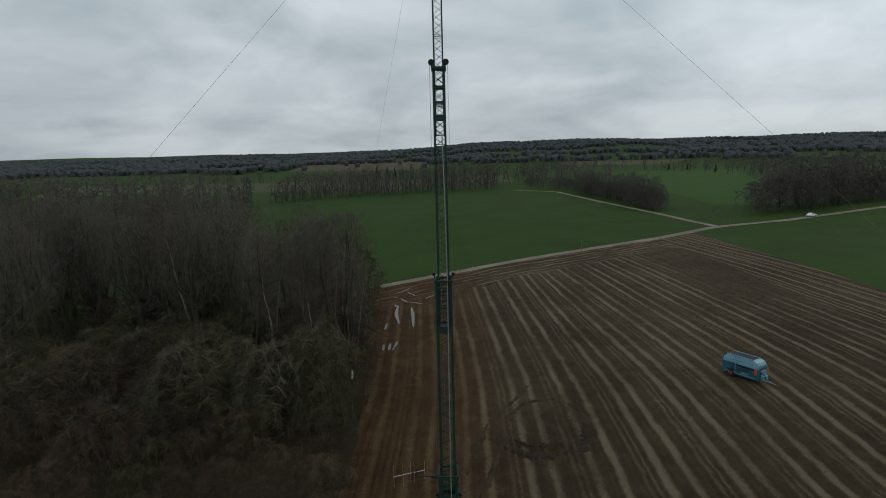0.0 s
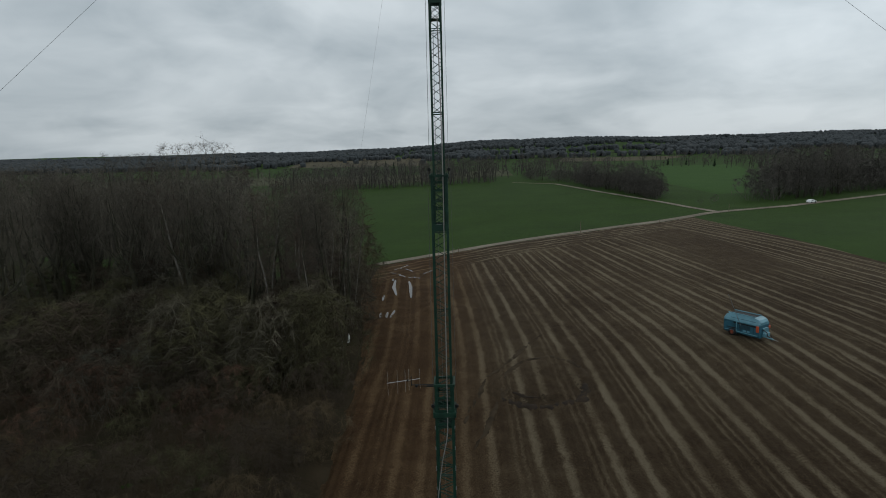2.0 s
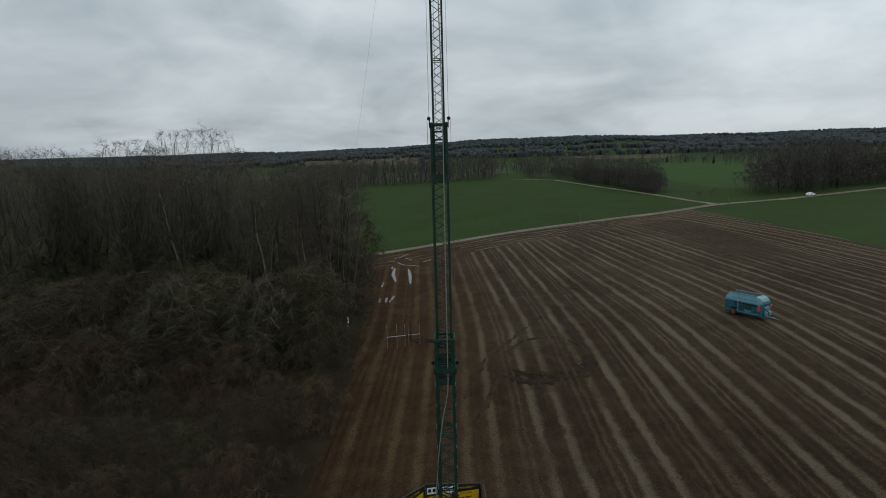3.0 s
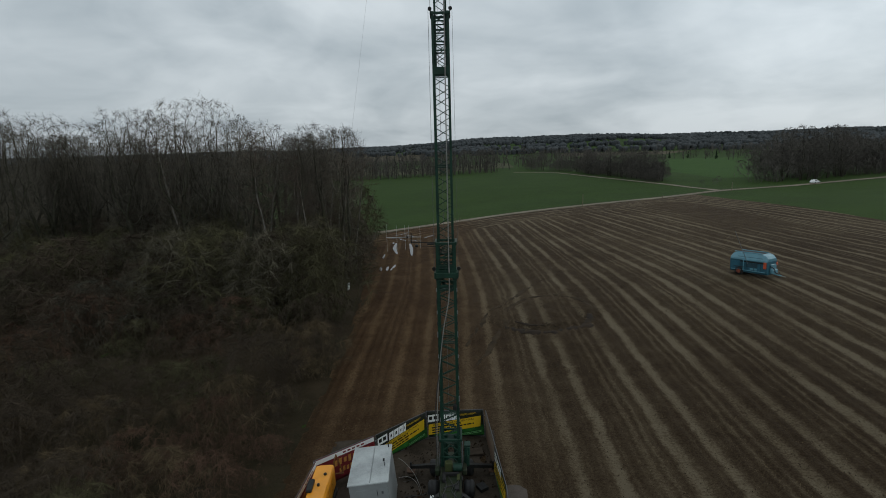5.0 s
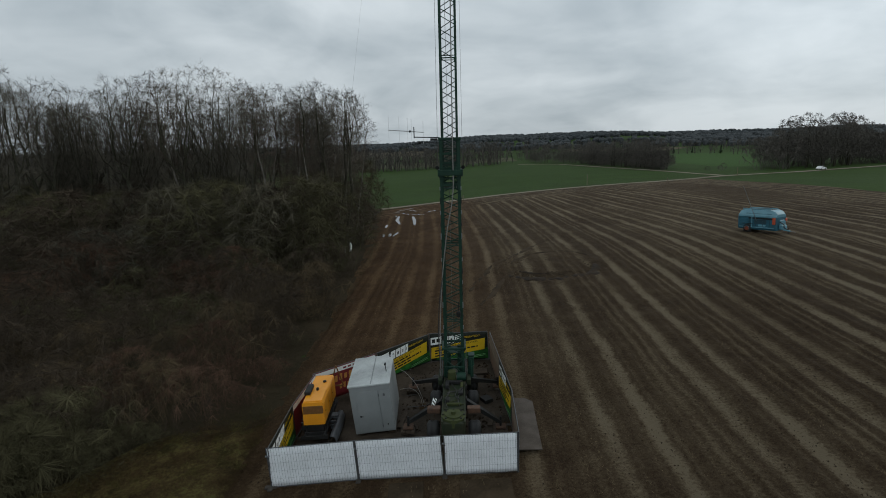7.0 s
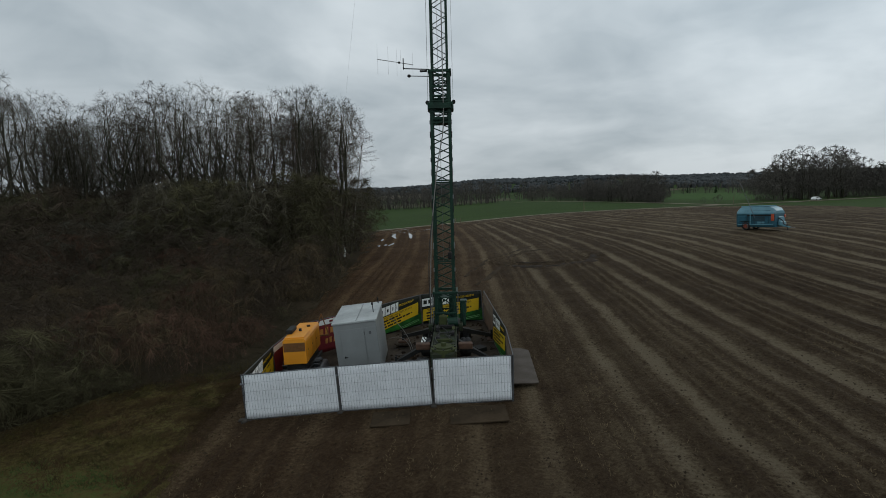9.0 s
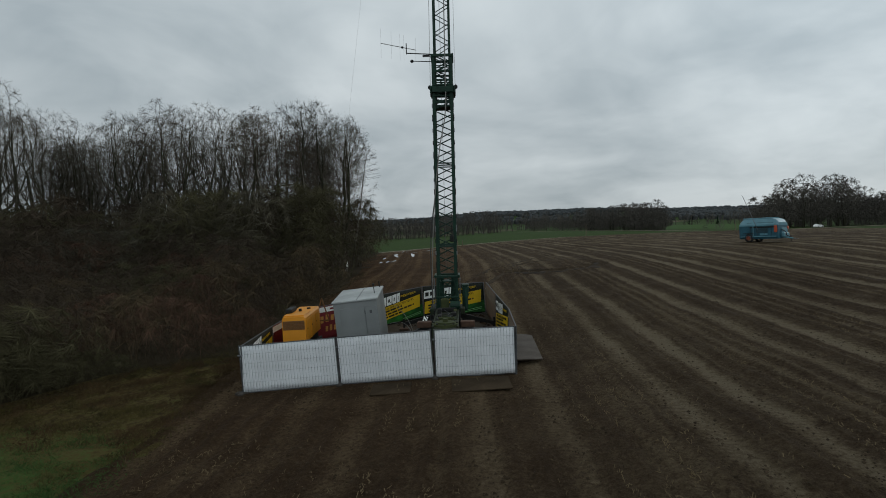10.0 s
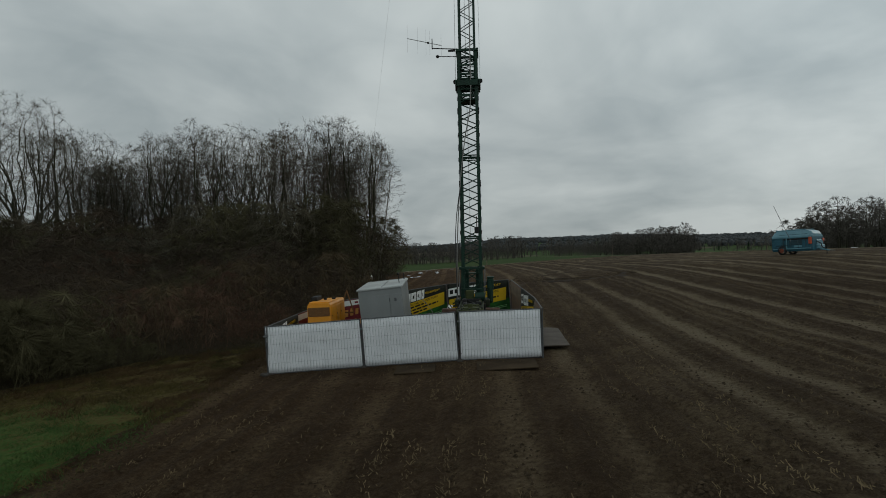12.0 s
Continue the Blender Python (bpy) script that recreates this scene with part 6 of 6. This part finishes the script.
for o in OAKS + BROAD + BIRCH + POLES + THIN + SHRUBS + BUSHES + HEDGE:
    for c in o.children_recursive:
        bpy.data.objects.remove(c)
    bpy.data.objects.remove(o)


# ---- puddles in the wheel ruts ----
for k, pts in enumerate(([(-12.9, 98), (-12.3, 107), (-12.0, 101), (-10.8, 95)], [(-9.3, 105), (-8.6, 100), (-7.9, 92.5)], [(-12.3, 85), (-12.0, 82)], [(-11.2, 85), (-11.0, 82)], [(-10.0, 86), (-10.4, 82)], [(-13.2, 96), (-13.0, 92)], [(-14.6, 114), (-12.8, 113)], [(-13.6, 116.5), (-10.6, 121)], [(-12.4, 112), (-10.4, 109)], [(-11.2, 117), (-9.4, 113.5)], [(-9.8, 109), (-7.2, 106.5)], [(-6.8, 110.5), (-4.6, 113.5)], [(-12.9, 108), (-12.2, 105)])):
    b = Build()
    path = [Vector((x, y, 0)) for x, y in (pts[1:] if k == 0 else pts)]
    fine = [path[i].lerp(path[i + 1], j / 8) for i in range(len(path) - 1) for j in range(8)] + [path[-1]]
    if k > 5:
        fine = [p + Vector((0.5 * noise.noise((p.x, p.y, k)), 0.9 * noise.noise((p.y, p.x, k + 9)), 0)) for p in fine]
    for i, p in enumerate(fine):
        d = (fine[min(i + 1, len(fine) - 1)] - fine[max(i - 1, 0)]).normalized()
        w = (0.32 if k < 2 else (0.24 if k < 6 else 0.16)) * math.sin(math.pi * (i + 0.6) / (len(fine) + 0.2)) ** 0.5 * (1 + 0.35 * noise.noise((p.x * 2, p.y * 0.8, k)))
        for s in (-1, 1):
            b.v.append((p.x + d.y * s * w, p.y - d.x * s * w, land(p.x, p.y) + 0.065))
    b.f = [(2 * i, 2 * i + 1, 2 * i + 3, 2 * i + 2) for i in range(len(fine) - 1)]
    tagged(b.part("puddle", M["mud_water"]), "muddy rainwater puddle in a wheel rut reflecting the sky", "puddle", "puddles", kind="structure")


# ---- ruts where a vehicle turned ----
def tyre_rut(pts, width, proud=0.085, earth="wet_soil"):
    """Churned earth along a bent wheel mark, ragged at both sides."""
    path = [Vector((x, y, 0)) for x, y in pts]
    fine = []
    for p, q in zip(path, path[1:]):
        n = max(2, int((q - p).length / 0.22))
        fine += [p.lerp(q, i / n) for i in range(n)]
    b = Build()
    for i, p in enumerate(fine):
        d = (fine[min(i + 3, len(fine) - 1)] - fine[max(i - 3, 0)]).normalized()
        end = math.sin(math.pi * (i + 0.5) / len(fine)) ** 0.4
        for s in (-1.0, -0.5, 0.0, 0.5, 1.0):
            w = width * end * (0.5 + 0.45 * noise.noise((p.x * 1.9 + s, p.y * 1.9, 3)))
            x, y = p.x + d.y * s * w, p.y - d.x * s * w
            up_ = (proud - 0.065 if abs(s) > 0.9 else proud) + 0.09 * noise.noise((x * 2.6, y * 2.6, 8)) * (1 - abs(s) * 0.6)
            b.v.append((x, y, land(x, y) + up_))
    for i in range(len(fine) - 1):
        b.f += [(i * 5 + j, (i + 1) * 5 + j, (i + 1) * 5 + j + 1, i * 5 + j + 1) for j in range(4)]
    return tagged(b.part("tyre_rut", M[earth], smooth=True), "dark churned tyre rut in the soil", "rut", "tyre ruts", kind="structure")


tyre_rut([(5.0, 52.2), (6.2, 51.0), (7.8, 50.1), (9.5, 49.7), (11.4, 50.3), (12.8, 50.9), (13.9, 52.6), (14.1, 54.7)], 1.4, 0.045)
tyre_rut([(3.7, 57.5), (5.5, 59.5), (7.5, 62.7), (9.6, 66.4), (12.2, 70.1)], 0.8, 0.035, "clod")
tyre_rut([(1.8, 43.3), (2.9, 45.9), (4.3, 50.5), (5.5, 53.4), (6.9, 56.3)], 0.65, 0.035, "clod")
tyre_rut([(1.0, 47.7), (1.9, 51.0), (2.8, 54.0), (3.6, 57.1)], 0.6, 0.03, "clod")
tyre_rut([(6.2, 53.3), (7.6, 52.0), (9.2, 51.6)], 0.5)
tyre_rut([(5.0, 52.2), (5.2, 54.4), (6.3, 58.7), (8.6, 61.4), (11.8, 62.0), (14.2, 59.6), (14.9, 56.4), (14.1, 54.0)], 0.8, 0.03, "clod")

# ---- posts, car ----
for x, y, h in ((36.1, 152.4, 3.6), (-0.3, 132.0, 1.3), (0.9, 132.6, 1.3), (66, 172.0, 1.1), (100.5, 197.2, 3.0)):
    t = thing("post", Matrix.Translation((x, y, land(x, y) - 0.1)), "weathered wooden post beside the farm road", "post", "roadside posts")
    Build().tube((0, 0, 0), (0, 0, h), 0.09, 0.075, 8).part("shaft", M["timber"], t)
    Build().tube((0, 0, h), (0, 0, h + 0.05), 0.10, 0.05, 8).part("cap", M["zinc_dark"], t)


def car():
    x, y = 144.5, 219.2
    t = thing("car", pose(x, y, land(x, y) + 0.1, 0, 0, 28), "white passenger car parked on the farm road", "car")
    b = Build()
    prof = [(-2.1, 0.35), (-2.15, 0.75), (-1.9, 0.95), (-1.5, 1.40), (0.2, 1.45), (0.95, 0.95), (2.0, 0.80), (2.1, 0.35)]
    for y_ in (-0.85, 0.85):
        b.v += [(px, y_ * (0.82 if pz > 1.2 else 1), pz) for px, pz in prof]
    n = len(prof)
    b.f = [tuple(range(n)), tuple(range(2 * n - 1, n - 1, -1))] + [(i, i + n, (i + 1) % n + n, (i + 1) % n) for i in range(n)]
    b.part("body", M["car_white"], t)
    for s in (-1, 1):
        Build().box((-0.55, s * 0.79, 1.18), (1.7, 0.06, 0.34), 0.03).part("window", M["glass_dark"], t)
        for px in (-1.35, 1.3):
            Build().tube((px, s * 0.72, 0.32), (px, s * 0.9, 0.32), 0.32, n=14).part("wheel", M["black_rubber"], t)


car()


# ---- loose matter on the field ----
def litter_on_field():
    r = random.Random(9)
    straw, clods = Build(), Build()
    for i in range(26000):
        y = 9 + 52 * r.random() ** 1.35
        x = r.uniform(-9.5, 6 + y * 0.85)
        if -8.6 < x < 4.2 and 20.5 < y < 33.5:
            continue
        x = 0.375 + 0.75 * round((x - 0.375) / 0.75) + r.gauss(0, 0.10)
        if r.random() < 0.85 and abs((furrow(x, y)[0] - 8.375 + 3.075) % 6.15 - 3.075) < 1.8:
            continue
        if noise.noise((x * 0.5, y * 0.25, 3)) < -0.12 or r.random() < 0.45 * smooth(13, 9, y):
            continue
        z = land(x, y) + 0.02
        a, ln = r.gauss(1.57, 0.9), 0.03 + 0.085 * r.random() ** 2
        p = Vector((x, y, z + r.uniform(0, 0.05)))
        straw.tube(p, p + Vector((math.cos(a) * ln, math.sin(a) * ln, r.uniform(-0.01, 0.07) * (1 if r.random() < 0.8 else 1.6))), r.uniform(0.005, 0.012), n=3, caps=False)
    def lump(x, y, size, flat):
        k, z = len(clods.v), land(x, y) + 0.02
        for dx, dy, dz in ((1, 0, 0), (-0.4, 0.9, 0), (-0.5, -0.8, 0), (0.3, 0.5, 1), (-0.3, -0.2, 0.8)):
            f = size * r.uniform(0.55, 1.5)
            clods.v.append((x + dx * f, y + dy * f, z + dz * size * flat * r.uniform(0.6, 1.3)))
        clods.f += [(k + a, k + b, k + c) for a, b, c in ((0, 1, 3), (1, 4, 3), (1, 2, 4), (2, 0, 4), (0, 3, 4))]

    for i in range(21000):
        y = 9 + 48 * r.random() ** 1.5
        x = r.uniform(-9.5, 6 + y * 0.85)
        if -8.6 < x < 4.2 and 20.5 < y < 33.5:
            continue
        lump(x, y, 0.018 + 0.05 * r.random() ** 3, 0.6)
    for i in range(1900):     # earth thrown up where a vehicle turned
        a, q = radians(r.gauss(262, 62)), r.choice((1.0, 1.0, 0.82, 0.66))
        x, y = 9.4 + math.cos(a) * 5.4 * q + r.gauss(0, 0.28), 54.6 + math.sin(a) * 4.2 * q + r.gauss(0, 0.28)
        lump(x, y, 0.04 + 0.09 * r.random() ** 2, 0.5)
    tagged(straw.part("maize_stubble", M["stubble"]), "pale broken maize stalks strewn over the soil", "stubble", kind="stuff")
    tagged(clods.part("soil_clods", M["clod"]), "dark clods of earth on the field", "clods", kind="stuff")


litter_on_field()


def grass():
    r = random.Random(19)
    b, lush, dead = Build(), Build(), Build()
    for i in range(46000):
        y = 8 + 18.5 * r.random() ** 1.2 + 0.8 * r.gauss(0, 1)
        a, c = interp(WOODLINE, y) - 1.0, interp(LEFT, y) + 0.3
        x = a + (c - a) * r.random() ** 0.9 if r.random() < 0.93 else c + r.gauss(0, 0.6)
        tuft = noise.noise((x * 0.8, y * 0.8, 0)) + 0.5 * noise.noise((x * 2.3, y * 2.3, 5))
        if tuft < -0.42:
            continue
        h = r.uniform(0.05, 0.17) * (1 + 1.3 * tuft)
        p = Vector((x, y, land(x, y) + 0.055))
        green = math.hypot(x + 14.5, y - 10.5) + 2.4 * noise.noise((x * 0.5, y * 0.5, 4)) < 6.4 + r.gauss(0, 0.7)
        brown = noise.noise((x * 0.45, y * 0.45, 8)) + 0.6 * noise.noise((x * 1.7, y * 1.7, 9)) + 0.25 * smooth(14, 22, y) > 0.16
        (lush if green else dead if brown else b).spike(p, p + Vector((r.gauss(0, 0.08), r.gauss(0, 0.08), h * (0.7 if green else 1))), r.uniform(0.006, 0.014))
    tagged(lush.part("lush_grass", M["lush_blade"]), "short fresh green grass on the verge", "grass", kind="stuff")
    tagged(dead.part("dead_grass", M["dead_blade"]), "brown dead grass and leaves on the verge", "grass", kind="stuff")
    tagged(b.part("grass_tufts", M["grass_blade"]), "rough yellowish winter grass on the verge", "grass", kind="stuff")


grass()


def brambles():
    r = random.Random(29)
    b = Build()
    for i in range(40000):
        y = 12 + 54 * r.random() ** 1.1
        e = edge_of_wood(y)
        x = e + 0.5 - r.random() ** 1.25 * (depth_in_view(y, 46) + 3)
        h = r.uniform(0.15, 0.6) * (1 + 0.7 * noise.noise((x * 0.35, y * 0.35, 2)))
        if x > e - 1.8:
            h *= 0.5
        p = Vector((x, y, land(x, y) - 0.02))
        b.spike(p, p + Vector((r.gauss(0, 0.42), r.gauss(0, 0.42), h)), r.uniform(0.005, 0.011))
    tagged(b.part("brambles", M["bramble"]), "brown tangle of brambles and dead stalks under the shrubs", "brambles", kind="stuff")


brambles()

# leaning pale stems and a broken snag at the wood's edge
for bx, by, tx, ty, tz in ((-14.9, 68.4, -17.2, 69, 8.5), (-15.5, 68.8, -18.6, 70, 9.5), (-15.3, 70, -16.4, 71, 7.0)):
    t = thing("leaning_birch", Matrix.Translation((bx, by, land(bx, by) - 0.1)), "thin pale birch stem leaning out of the wood", "tree", "leaning birch stems")
    e = Vector((tx - bx, ty - by, tz))
    Build().line([Vector((0, 0, 0)), e * 0.35 + Vector((0.1, 0, 0)), e * 0.7 + Vector((0.05, 0, 0.1)), e], [0.09, 0.075, 0.055, 0.02], 6).part("stem", M["birch_bark"], t, smooth=True)
    b = Build()
    o = e * 0.45
    for k in range(26):
        n_ = e * (0.45 + 0.55 * (k + 1) / 26)
        b.tube(o, n_, 0.022, 0.020)
        o = n_
        b.spike(o, o + Vector((rng.gauss(0, 0.5), rng.gauss(0, 0.5), rng.uniform(0.3, 1.0))), 0.012)
    tagged(b.part("twigs", M["twig_red"], t), kind="stuff")
sn = Build().line([Vector((0, 0, 0)), Vector((0.05, 0, 0.5)), Vector((0.0, 0.05, 1.0)), Vector((-0.08, 0.05, 1.4))], [0.16, 0.15, 0.15, 0.05], 7).part("tree_snag", M["white_print"], smooth=True)
sn.matrix_world = pose(-15.2, 72.0, land(-15.2, 72.0) - 0.1, 0, 8, 0)
tagged(sn, "broken white-barked tree stump at the wood's edge", "snag")
